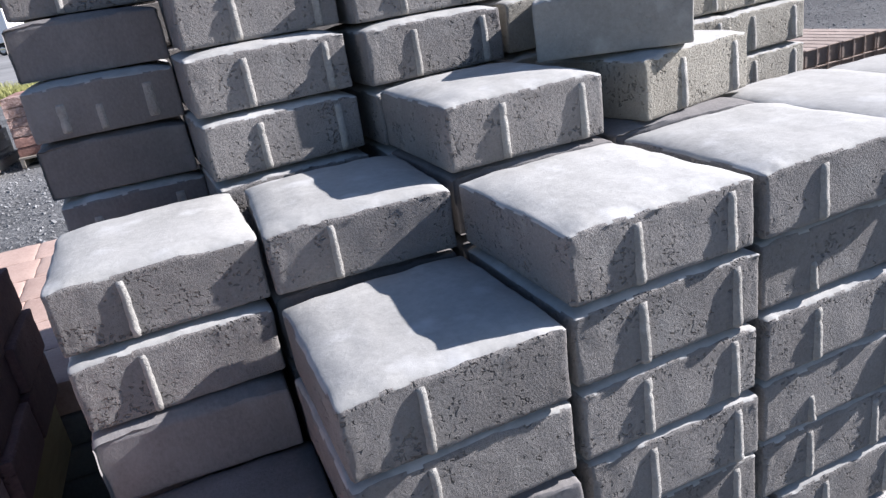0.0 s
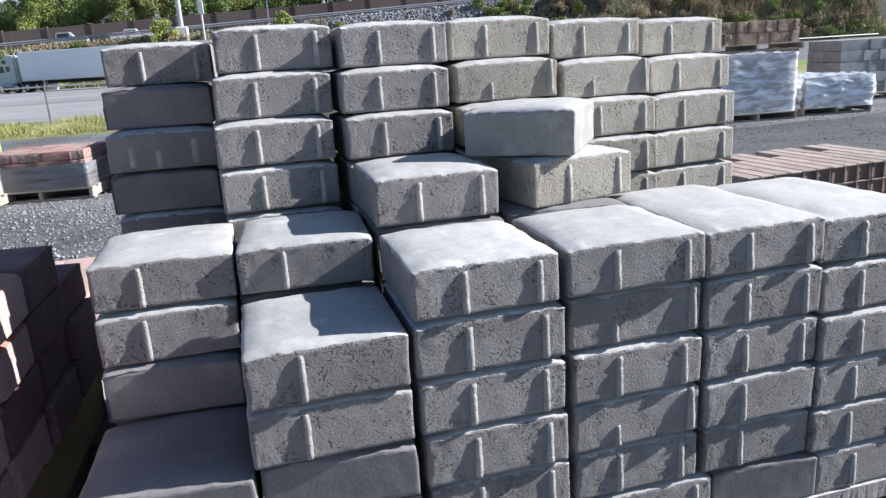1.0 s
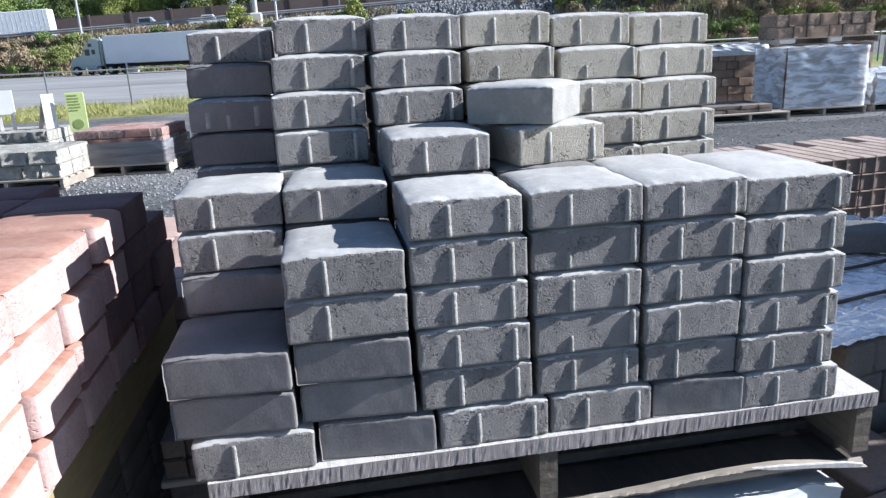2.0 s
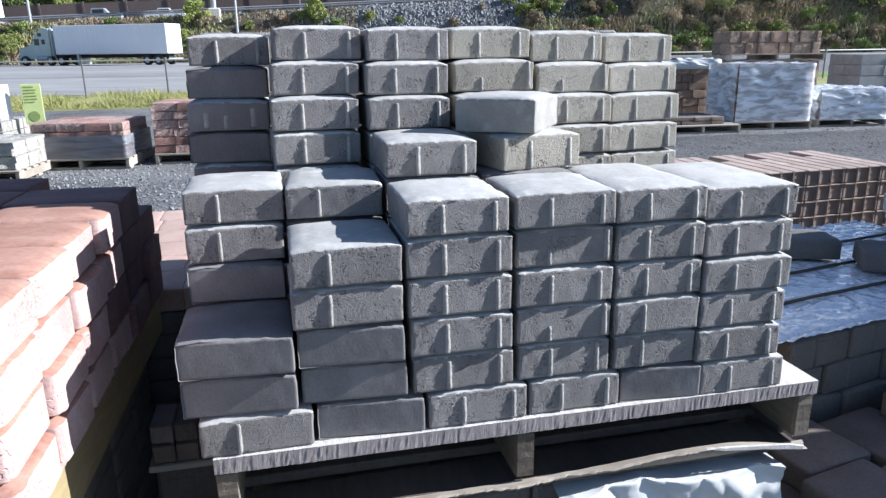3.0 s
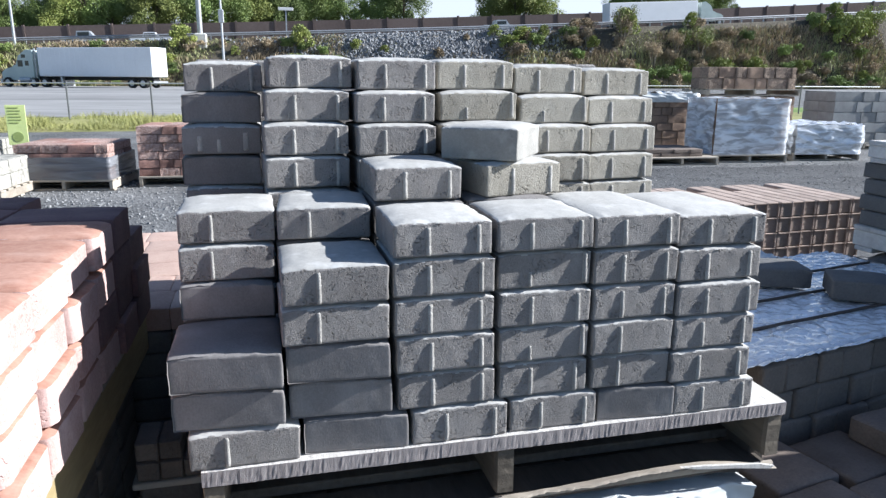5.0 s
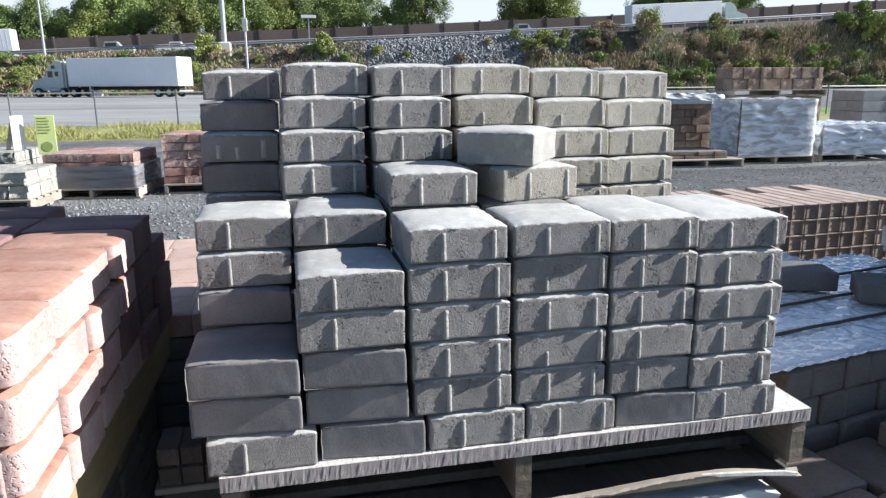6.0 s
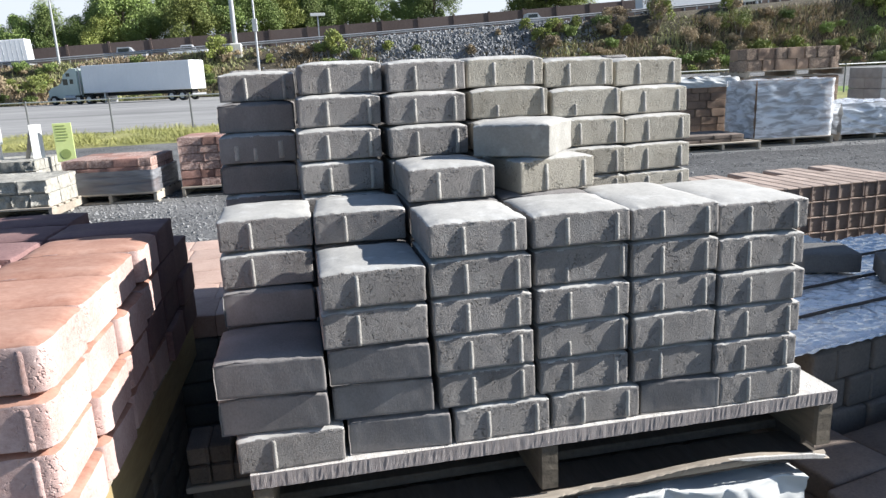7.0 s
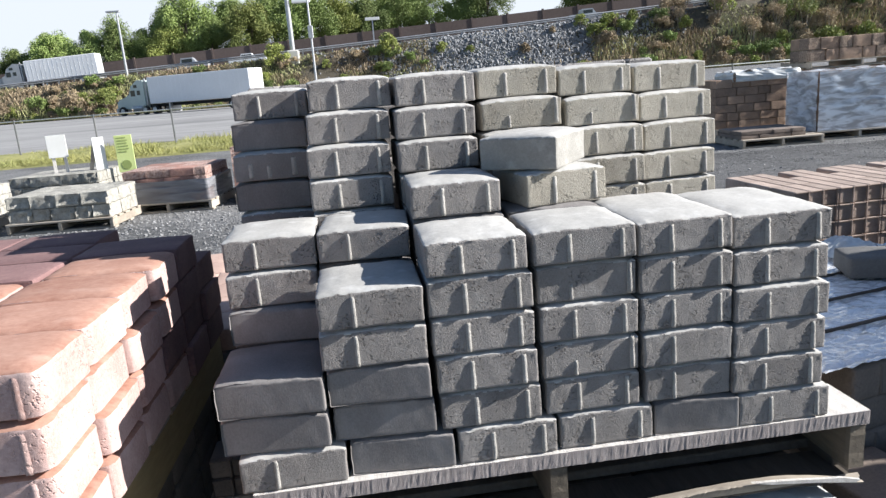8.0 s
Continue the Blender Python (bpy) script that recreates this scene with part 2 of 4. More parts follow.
# ---- mesh helpers ----
class Shape:
    """Collects the faces of one mesh."""

    def __init__(self):
        self.v, self.f = [], []

    def box(self, x0, x1, y0, y1, z0, z1, m=None):
        k = len(self.v)
        pts = [Vector((x, y, z)) for z in (z0, z1) for x, y in ((x0, y0), (x1, y0), (x1, y1), (x0, y1))]
        self.v += [m @ p if m else p for p in pts]
        self.f += [tuple(k + i for i in q) for q in ((0, 3, 2, 1), (4, 5, 6, 7), (0, 1, 5, 4), (1, 2, 6, 5), (2, 3, 7, 6), (3, 0, 4, 7))]
        return self

    def soft(self, x0, x1, y0, y1, z0, z1, c, m=None):
        """A box with chamfered edges."""
        k = len(self.v)
        pts = []
        for z, i in ((z0, c), (z0 + c, 0), (z1 - c, 0), (z1, c)):
            a, b, d, e = x0 + i, x1 - i, y0 + i, y1 - i
            pts += [(a + c, d, z), (b - c, d, z), (b, d + c, z), (b, e - c, z), (b - c, e, z), (a + c, e, z), (a, e - c, z), (a, d + c, z)]
        self.v += [m @ Vector(p) if m else Vector(p) for p in pts]
        self.f.append(tuple(k + i for i in range(7, -1, -1)))
        self.f.append(tuple(k + 24 + i for i in range(8)))
        for r in range(3):
            for i in range(8):
                self.f.append((k + 8 * r + i, k + 8 * r + (i + 1) % 8, k + 8 * r + 8 + (i + 1) % 8, k + 8 * r + 8 + i))
        return self

    def tube(self, p, q, r0, r1=None, n=8):
        r1 = r0 if r1 is None else r1
        p, q = Vector(p), Vector(q)
        turn = (q - p).to_track_quat("Z", "Y").to_matrix()
        k = len(self.v)
        for c, r in ((p, r0), (q, r1)):
            self.v += [c + turn @ Vector((r * math.cos(2 * math.pi * i / n), r * math.sin(2 * math.pi * i / n), 0)) for i in range(n)]
        self.f += [(k + i, k + (i + 1) % n, k + n + (i + 1) % n, k + n + i) for i in range(n)]
        self.f += [tuple(k + i for i in range(n - 1, -1, -1)), tuple(k + n + i for i in range(n))]
        return self

    def prism(self, outline, y0, y1):
        """An outline of (x, z) drawn out along y."""
        k, n = len(self.v), len(outline)
        self.v += [Vector((x, y0, z)) for x, z in outline] + [Vector((x, y1, z)) for x, z in outline]
        self.f += [tuple(k + i for i in range(n)), tuple(k + n + i for i in range(n - 1, -1, -1))]
        self.f += [(k + i, k + n + i, k + n + (i + 1) % n, k + (i + 1) % n) for i in range(n)]
        return self

    def cord(self, pts, r, n=6):
        """One round cord through the points."""
        k = len(self.v)
        for i, c in enumerate(pts):
            way = Vector(pts[min(i + 1, len(pts) - 1)]) - Vector(pts[max(i - 1, 0)])
            turn = way.to_track_quat("Z", "Y").to_matrix()
            self.v += [Vector(c) + turn @ Vector((r * math.cos(6.2832 * j / n), r * math.sin(6.2832 * j / n), 0)) for j in range(n)]
        for i in range(len(pts) - 1):
            self.f += [(k + i * n + j, k + i * n + (j + 1) % n, k + (i + 1) * n + (j + 1) % n, k + (i + 1) * n + j) for j in range(n)]
        return self

    def quads(self, pts):
        k = len(self.v)
        self.v += [Vector(p) for p in pts]
        self.f += [(k + i, k + i + 1, k + i + 2, k + i + 3) for i in range(0, len(pts), 4)]
        return self

    def sheet(self, nx, ny, at):
        """A grid of points at(u, v), u and v from 0 to 1."""
        k = len(self.v)
        self.v += [Vector(at(i / nx, j / ny)) for j in range(ny + 1) for i in range(nx + 1)]
        self.f += [(k + j * (nx + 1) + i, k + j * (nx + 1) + i + 1, k + (j + 1) * (nx + 1) + i + 1, k + (j + 1) * (nx + 1) + i) for j in range(ny) for i in range(nx)]
        return self

    def mesh(self, name, material, smooth=False):
        me = bpy.data.meshes.new(name)
        me.from_pydata([tuple(p) for p in self.v], [], self.f)
        bm = bmesh.new()
        bm.from_mesh(me)
        bmesh.ops.recalc_face_normals(bm, faces=bm.faces)
        bm.to_mesh(me)
        bm.free()
        me.materials.append(material)
        if smooth:
            me.shade_smooth()
        return me


def part(name, shape, material, parent=None, label="", smooth=False):
    me = shape if isinstance(shape, bpy.types.Mesh) else shape.mesh(name, material, smooth)
    ob = new(name, me)
    if parent:
        ob.parent = parent
    return tagged(ob, label)


def thing(name, label, category, at=None, group="", kind=""):
    ob = new(name)
    if at is not None:
        ob.matrix_world = at
    return tagged(ob, label, category, group, kind)


def block_mesh(name, material, w, d, h, seed, ribs=(), rough=0.0012, pillow=0.0105, n=(38, 18, 13), round_top=0.0028, skew=0.0, round_side=0.0042, smooth_top=None, crust=None):
    """A cast block, its face at y = 0: worn round edges, a slightly pillowed top, a pitted face with moulded upright ribs."""
    rnd = random.Random(seed)
    o = Vector((rnd.uniform(0, 50), rnd.uniform(0, 50), rnd.uniform(0, 50)))
    nx, ny, nz = n
    index, verts, faces = {}, [], []

    def spread(i, k):
        u = i / k
        return u + 0.10 * math.sin(2 * math.pi * u) * -0.9

    def vertex(i, j, k):
        key = (i, j, k)
        if key in index:
            return index[key]
        x, y, z = (spread(i, nx) - 0.5) * w, spread(j, ny) * d, spread(k, nz) * h
        rt = round_top * (1 + 0.5 * noise.noise(Vector((x * 14, y * 14, 3)) + o))
        rs = round_side
        hx, hy = w / 2 - rs, d / 2 - rs
        cx, cy = max(-hx, min(hx, x)), max(-hy, min(hy, y - d / 2))
        r = rt if z > h / 2 else 0.0018
        cz = max(0.0018, min(h - rt, z))
        q = Vector(((x - cx) / rs, (y - d / 2 - cy) / rs, (z - cz) / r))
        if q.length > 1:
            q.normalize()
        p = Vector((cx + q.x * rs, cy + d / 2 + q.y * rs, cz + q.z * r))
        u, v = 2 * p.x / w, 2 * p.y / d - 1
        if p.z > h * 0.6:
            side = 0.75 * abs(u) ** 5 * (1.0 + 0.3 * noise.noise(Vector((u * 2, v * 2, 1)) + o)) + 0.12 * u * u
            ends = 0.8 * abs(v) ** 8 * (1.0 + 0.25 * noise.noise(Vector((u * 4, v, 6)) + o))
            p.z -= pillow * (1.0 - (1.0 - side) * (1.0 - ends)) * ((p.z - 0.6 * h) / (0.4 * h))
        edge = max(0.0, abs(u) - 0.86) * 7 + max(0.0, abs(v) - 0.88) * 8
        amp = 0.0004 + 0.0016 * min(1.0, edge) * min(1.0, p.z / h)
        w3 = Vector((noise.noise(p * 38 + o), noise.noise(p * 38 + o + Vector((9, 0, 0))), noise.noise(p * 38 + o + Vector((0, 9, 0)))))
        p += Vector((w3.x * amp, w3.y * (0.0004 if j == 0 else amp), w3.z * amp))
        if j <= 1 and k >= nz - 1:
            p.y += 0.0012 * noise.noise(p * 140 + o)
            p.z += 0.0014 * noise.noise(p * 120 + o + Vector((4, 4, 4)))
        if j == 0:
            p.y += skew * u
            p.y += rough * 0.6 * (noise.noise(p * 170 + o) + 0.35 * noise.noise(p * 70 + o))
        elif p.z > h - 0.014 and k == nz:
            p.z += 0.0009 * noise.noise(p * 45 + o)
        index[key] = len(verts)
        verts.append(p)
        return index[key]

    def side(a, b, f):
        for i in range(a):
            for j in range(b):
                faces.append(tuple(vertex(*f(i + s, j + t)) for s, t in ((0, 0), (1, 0), (1, 1), (0, 1))))

    side(nx, ny, lambda i, j: (i, j, nz))
    side(nx, ny, lambda i, j: (i, j, 0))
    side(nx, nz, lambda i, j: (i, 0, j))
    side(nx, nz, lambda i, j: (i, ny, j))
    side(ny, nz, lambda i, j: (0, i, j))
    side(ny, nz, lambda i, j: (nx, i, j))
    s = Shape()
    s.v, s.f = verts, faces
    me = s.mesh(name, material, True)
    me.set_sharp_from_angle(angle=radians(38))
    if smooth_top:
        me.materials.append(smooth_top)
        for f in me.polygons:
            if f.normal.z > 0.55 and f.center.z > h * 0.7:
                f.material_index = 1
    RIB_PARTS[me.name] = [rib_mesh(r, crust or material, w, h, skew, o) for r in ribs]
    return me


RIB_PARTS = {}


def rib_mesh(rib, material, w, h, skew, o):
    """One crusty upright rib, moulded on a block's face and fading towards its top."""
    at, out, low, high, half = rib
    s = Shape()
    rows = 12
    cx = (at - 0.5) * w
    lean = skew * 2 * cx / w
    for q in range(rows + 1):
        z = h * (low + (high - low) * q / rows)
        e = 0.0011 * noise.noise(Vector((at * 9, z * 160, 1)) + o)
        g = out * (1 - 0.55 * q / rows) * (1 if 0 < q < rows else 0.5) + 0.0011 * noise.noise(Vector((at * 7, z * 150, 5)) + o)
        s.v += [Vector((cx - half * 1.5 + e, lean + 0.004, z)), Vector((cx - half * 0.7 + e, lean - g, z)), Vector((cx + half * 0.7 + e, lean - g, z)), Vector((cx + half * 1.5 + e, lean + 0.004, z))]
    for q in range(rows):
        for i in range(3):
            k = 4 * q + i
            s.f.append((k, k + 1, k + 5, k + 4))
    s.f += [(3, 2, 1, 0), tuple(4 * rows + i for i in range(4))]
    return s.mesh("rib", material, True)


def add_ribs(ob):
    for me in RIB_PARTS[ob.data.name]:
        r = new("rib", me)
        r.parent = ob
    return ob


BW, BD, BH = 0.190, 0.200, 0.0762
RIBS = ((0.35, 0.0046, 0.02, 0.78, 0.0042), (0.862, 0.0046, 0.02, 0.80, 0.0042))


def block_set(name, material, lean=0.0, plain=None, **more):
    """Several castings of one block: with two ribs, with worn ribs, and the plain side."""
    made = {}
    flat = dict(more, smooth_top=None) if plain else more
    for kind, ribs, rough in (("rib", RIBS, 0.0013), ("worn", ((0.34, 0.005, 0.02, 0.42, 0.0034), (0.93, 0.008, 0.05, 0.9, 0.004)), 0.001),
                              ("half", ((0.34, 0.005, 0.02, 0.8, 0.0036),), 0.0012), ("plain", (), 0.0004)):
        count = 5 if kind == "rib" else 2
        made[kind] = [block_mesh(name, plain if plain and kind == "plain" else material, BW, BD, BH, hash_seed + 17 * i, ribs, rough, skew=-0.008 if kind == "plain" else lean, **(flat if kind == "plain" else more)) for i, hash_seed in enumerate([len(kind) * 101] * count)]
    return made


def put_block(sets, kind, x0, x1, y, z, pitch, label, group, turn=0.0, depth=BD, name="concrete_block", rnd=random.Random(5)):
    me = rnd.choice(sets[kind])
    ob = new(name, me)
    ob.matrix_world = pose((x0 + x1) / 2, y, z, 0, 0, turn)
    ob.scale = ((x1 - x0) / BW, depth / BD, pitch / BH)
    add_ribs(ob)
    return tagged(ob, label, "concrete block", group)


# ---- ground, lot, bank and road ----
def road_z(x):
    return 6.2 + 0.045 * x + 0.0001 * max(0, x) ** 2


g = Shape().box(-1500, 1500, -400, 2500, -1.0, 0.0)
tagged(part("ground", g, GRAVEL), "grey gravel yard, flat, with pale chips", "ground", kind="structure")
g = Shape().box(-160, 12, 24.0, 94.0, 0.0, 0.02)
tagged(part("road", g, ASPHALT), "pale worn asphalt lorry park with dark patches", "road", kind="structure")


def verge(u, v):
    x, y = -60 + 110 * u, 17.5 + 6.5 * v
    return x, y, 0.004 + 0.22 * math.sin(math.pi * v) * (0.6 + 0.6 * noise.noise(Vector((x * 0.5, y * 0.5, 0))))


tagged(part("lawn", Shape().sheet(40, 20, lambda u, v: (12.4 + 16 * u, 15 + 14 * v, 0.006 + 0.05 * math.sin(math.pi * u) * math.sin(math.pi * v))), LAWN, smooth=True), "bright green lawn beyond the stone pallets", "lawn", kind="structure")


def lane(u, v):
    wob = 0.35 * noise.noise(Vector((u * 9, v * 7, 5)))
    return 1.55 + 11 * u + wob * (1 if u < 0.5 else 0.3), 3.1 + 5.3 * v + wob, 0.005


tagged(part("yard_lane", Shape().sheet(90, 50, lane), LANE), "dark packed grit lane crossing the yard", "lane", kind="structure")
tagged(part("verge", Shape().sheet(160, 14, verge), GRASS, smooth=True), "strip of dry grass beside the lorry park", "verge", kind="structure")


def bank(u, v):
    x = -260 + 620 * u
    y = 91.5 + 68 * v
    k = min(1.0, max(0.0, (y - 92) / 8.0))
    top = road_z(x)
    z = top * (k * k * (3 - 2 * k)) + (0.35 * noise.noise(Vector((x * 0.15, y * 0.3, 2))) if 0 < k < 1 else 0)
    return x, y, z - 0.02


tagged(part("embankment", Shape().sheet(200, 70, bank), BANK, smooth=True), "brushy earth embankment that carries the highway", "embankment", kind="structure")
tagged(part("highway", Shape().sheet(60, 1, lambda u, v: (-260 + 620 * u, 101 + 15 * v, road_z(-260 + 620 * u) + 0.05)), ROADBED), "asphalt highway on the embankment", "road", kind="structure")

# far woods beyond the highway close the view
tagged(part("backdrop", Shape().sheet(80, 3, lambda u, v: (-500 + 1100 * u, 230, 2 + v * (9 + 0.02 * (-500 + 1100 * u) + 5 * noise.noise(Vector((u * 30, 0, 0)))))), LEAF), "dark far woods beyond the highway", "woods", kind="structure")

tagged(part("backdrop", Shape().quads([(-1400, 900, -20), (1500, 900, -20), (1500, 900, 330), (-1400, 900, 330)]), HAZE), "bright hazy sky beyond the woods", "sky", kind="structure")

# noise wall in panels between posts
nw = thing("noise_wall", "brown panelled noise wall along the highway", "noise wall", kind="structure")
panel_mesh = Shape().box(-2.95, 2.95, -0.1, 0.1, -1.0, 3.5).mesh("panel", WALLBROWN)
post_mesh = Shape().box(-0.16, 0.16, -0.2, 0.2, -1.0, 3.7).mesh("post", WALLBROWN)
for i in range(44):
    x = -120 + 6.0 * i
    for me, dx in ((panel_mesh, 0), (post_mesh, 3.0)):
        p = new(me.name, me)
        p.parent = nw
        p.location = (x + dx, 119, road_z(x + dx) - 0.1)
        p.rotation_euler = (0, -math.atan(0.045 + 0.0002 * max(0, x + dx)), 0)

# guard rail
rail = thing("guard_rail", "galvanised steel guard rail on posts along the highway", "guard rail", kind="structure")
s = Shape()
for i in range(60):
    a, b = -120 + 4 * i, -116 + 4 * i
    za, zb = road_z(a), road_z(b)
    for dz, h in ((0.42, 0.2), (0.66, 0.2)):
        k = len(s.v)
        s.v += [Vector(p) for p in ((a, 100.3, za + dz), (b, 100.3, zb + dz), (b, 100.22, zb + dz + h / 2), (a, 100.22, za + dz + h / 2), (b, 100.3, zb + dz + h), (a, 100.3, za + dz + h))]
        s.f += [(k, k + 1, k + 2, k + 3), (k + 3, k + 2, k + 4, k + 5)]
part("rail", s, STEEL, rail)
pm = Shape().box(-0.07, 0.07, -0.1, 0.1, -0.4, 0.85).mesh("post", STEEL)
for i in range(120):
    p = new("post", pm)
    p.parent = rail
    p.location = (-120 + 2 * i, 100.45, road_z(-120 + 2 * i))

# rubble on the bank
rnd = random.Random(11)
s = Shape()
for i in range(9000):
    x = rnd.gauss(22, 8.5)
    v = rnd.random() ** 0.8
    y = 93 + 7.0 * v
    if noise.noise(Vector((x * 0.3, y * 0.5, 9))) > 0.33 + 0.4 * v:
        continue
    k = (y - 92) / 8.0
    z = road_z(x) * (k * k * (3 - 2 * k))
    r = rnd.uniform(0.06, 0.2) * (1.5 if rnd.random() < 0.08 else 1)
    m = pose(x, y, z + 0.3 * r, rnd.uniform(0, 360), rnd.uniform(0, 360), rnd.uniform(0, 360))
    s.box(-r, r, -r * 0.8, r * 0.8, -r * 0.6, r * 0.6, m)
tagged(part("rubble", s, RUBBLE), "pale broken rubble stones on the bank", "rubble", kind="stuff")


# ---- plants ----
def leaves(rnd, count, centre, spread, size, shape="round"):
    """Many small leaf clumps, gathered on uneven lobes."""
    pts = []
    lobes = []
    for i in range(26):
        a, e, r = rnd.uniform(0, 6.283), rnd.uniform(-0.7, 1.4), rnd.uniform(0.35, 0.95)
        lobes.append((Vector((centre[0] + spread[0] * r * math.cos(a) * math.cos(e), centre[1] + spread[1] * r * math.sin(a) * math.cos(e), centre[2] + spread[2] * r * math.sin(e))), rnd.uniform(0.2, 0.42)))
    for i in range(count):
        c, k = rnd.choice(lobes)
        d = Vector((rnd.gauss(0, 1), rnd.gauss(0, 1), rnd.gauss(0, 1)))
        d = d / max(0.3, d.length) * (0.55 + 0.5 * rnd.random())
        p = c + Vector((d.x * spread[0], d.y * spread[1], d.z * spread[2])) * k
        s = size * rnd.uniform(0.5, 1.3)
        e = Euler((rnd.uniform(0, 6.28), rnd.uniform(0, 6.28), rnd.uniform(0, 6.28))).to_matrix()
        pts += [p + e @ Vector(q) for q in ((-s, -s * 0.5, 0), (s * 0.3, -s * 0.6, 0.15 * s), (s, s * 0.4, 0), (-s * 0.4, s * 0.6, -0.1 * s))]
    return pts


def tree(seed, height, width, leaf, label):
    rnd = random.Random(seed)
    t = thing("tree", label, "tree", group="trees behind the noise wall")
    s = Shape()
    s.tube((0, 0, -1), (0.1, 0, height * 0.45), height * 0.022, height * 0.014)
    s.tube((0.1, 0, height * 0.45), (0, 0.1, height * 0.9), height * 0.014, height * 0.004)
    for i in range(9):
        z = height * (0.3 + 0.06 * i)
        a = i * 2.4
        s.tube((0.05, 0, z), (width * 0.4 * math.cos(a), width * 0.4 * math.sin(a), z + height * 0.15), height * 0.008, height * 0.002, 6)
    part("trunk", s, BARK, t)
    part("crown", Shape().quads(leaves(rnd, 20000, (0, 0, height * 0.54), (width * 0.62, width * 0.62, height * 0.45), 0.14)), leaf, t)
    return t


kinds = [tree(1, 13, 9, LEAF, "broad dark green tree behind the noise wall"), tree(2, 15, 8, LEAF, "tall dark green tree behind the noise wall"),
         tree(3, 12, 10, LEAF_LIGHT, "yellowing green tree behind the noise wall"), tree(4, 16, 9, LEAF, "tall shaggy green tree behind the noise wall")]
rnd = random.Random(4)
first = set()
for i in range(70):
    x = -78 + 2.52 * i + rnd.uniform(-1.5, 1.5)
    if -19.2 < x < -17 or 18 < x < 22 or 30.5 < x < 42.5 or 54 < x < 70:
        continue
    y = rnd.uniform(126, 142)
    k = rnd.choice((0, 0, 1, 1, 2, 3))
    size = rnd.uniform(0.8, 1.15) * (0.82 if x > 0 else 1.0) * (0.4 if x < -64 else 0.58 if x < -52 else 0.72 if x < -38 else 0.86 if x < -22 else 1)
    m = pose(x, y, road_z(x) - 0.5, 0, 0, rnd.uniform(0, 360)) @ Matrix.Scale(size, 4)
    if k in first:
        c = copy_thing(kinds[k], m)
        c.scale = (size, size, size)
    else:
        kinds[k].matrix_world = m
        first.add(k)


def shrub(seed, leaf, label, size):
    rnd = random.Random(seed)
    t = thing("shrub", label, "shrub", group="shrubs on the bank")
    s = Shape()
    for i in range(9):
        a = i * 0.7
        s.tube((0, 0, -0.2), (0.8 * size * math.cos(a), 0.8 * size * math.sin(a), size * rnd.uniform(0.9, 1.7)), 0.035, 0.01, 5)
    part("stem", s, BARK, t)
    part("foliage", Shape().quads(leaves(rnd, 2600, (0, 0, size * 0.7), (size, size, size * 0.75), 0.075 * size ** 0.5)), leaf, t)
    return t


bushes = [shrub(21, LEAF_LIGHT, "light green leafy shrub on the bank", 1.4), shrub(22, LEAF_RUST, "rust brown dry shrub on the bank", 1.3),
          shrub(23, LEAF, "dark green shrub on the bank", 1.3), shrub(24, LEAF_RUST, "tall dry brown weeds on the bank", 1.0)]
for i, b in enumerate(bushes):
    b.matrix_world = pose(-30 - 4 * i, 92, 1.2)
rnd = random.Random(8)
for i in range(270):
    x = rnd.uniform(-75, 95)
    v = rnd.random()
    if 10 < x < 33 and v > 0.25 and rnd.random() < 0.85:
        continue
    y = 91.8 + (6.3 if x < 32 else 7.5) * v
    k = min(1, max(0, (y - 92) / 8.0))
    z = road_z(x) * (k * k * (3 - 2 * k))
    sc = rnd.uniform(0.4, 0.85) * (1.35 if x > 30 else 1)
    which = rnd.choice((0, 1, 1, 2, 2, 3) if x < 45 else (1, 2, 2, 1, 0, 3))
    c = copy_thing(bushes[which], pose(x, y, z, 0, 0, rnd.uniform(0, 360)))
    c.scale = (sc, sc, sc * rnd.uniform(0.8, 1.3))
for x, y, sc, which in ((52.5, 97.8, 1.6, 0), (66, 93, 1.5, 0), (72, 93.5, 1.4, 0), (90, 96.5, 1.8, 0), (94, 97, 1.7, 0), (-9.5, 97.5, 1.2, 0), (5.5, 97.3, 1.2, 0)):
    k = min(1, max(0, (y - 92) / 8.0))
    c = copy_thing(bushes[which], pose(x, y, road_z(x) * (k * k * (3 - 2 * k)), 0, 0, x * 7))
    c.scale = (sc, sc, sc * 1.2)

# weeds that cover the bank
rnd = random.Random(16)
for leaf, label, count in ((LEAF_RUST, "dry brown weeds covering the bank", 62000), (WEED, "low green weeds covering the bank", 40000)):
    pts = []
    for i in range(count):
        x, v = rnd.uniform(-75, 98), rnd.random()
        if x > 33:
            v *= 0.86
        thick = noise.noise(Vector((x * 0.12, v * 2, count)))
        if thick < (-0.12 if x < 33 else -0.3) or (11 < x < 33 and v > 0.22 and rnd.random() < 0.93):
            continue
        y = 91.8 + 7.6 * v
        k = min(1, max(0, (y - 92) / 8.0))
        z = road_z(x) * (k * k * (3 - 2 * k))
        tall = (1.0 + 1.6 * max(0.0, thick + 0.2)) * (1.25 if x > 33 else 0.9) * (0.6 if v > 0.6 else 1.0)
        h, w, a = rnd.uniform(0.15, 0.7) * tall, rnd.uniform(0.02, 0.085), rnd.uniform(0, 6.28)
        p, d, l = Vector((x, y, z - 0.05)), Vector((math.cos(a) * w, math.sin(a) * w, 0)), Vector((rnd.gauss(0, 0.3), rnd.gauss(0, 0.3), h))
        pts += [p - d * 0.4, p + d * 0.4, p + l * 0.7 + d, p + l - d * 0.5]
    tagged(part("weeds", Shape().quads(pts), leaf), label, "weeds", kind="stuff")


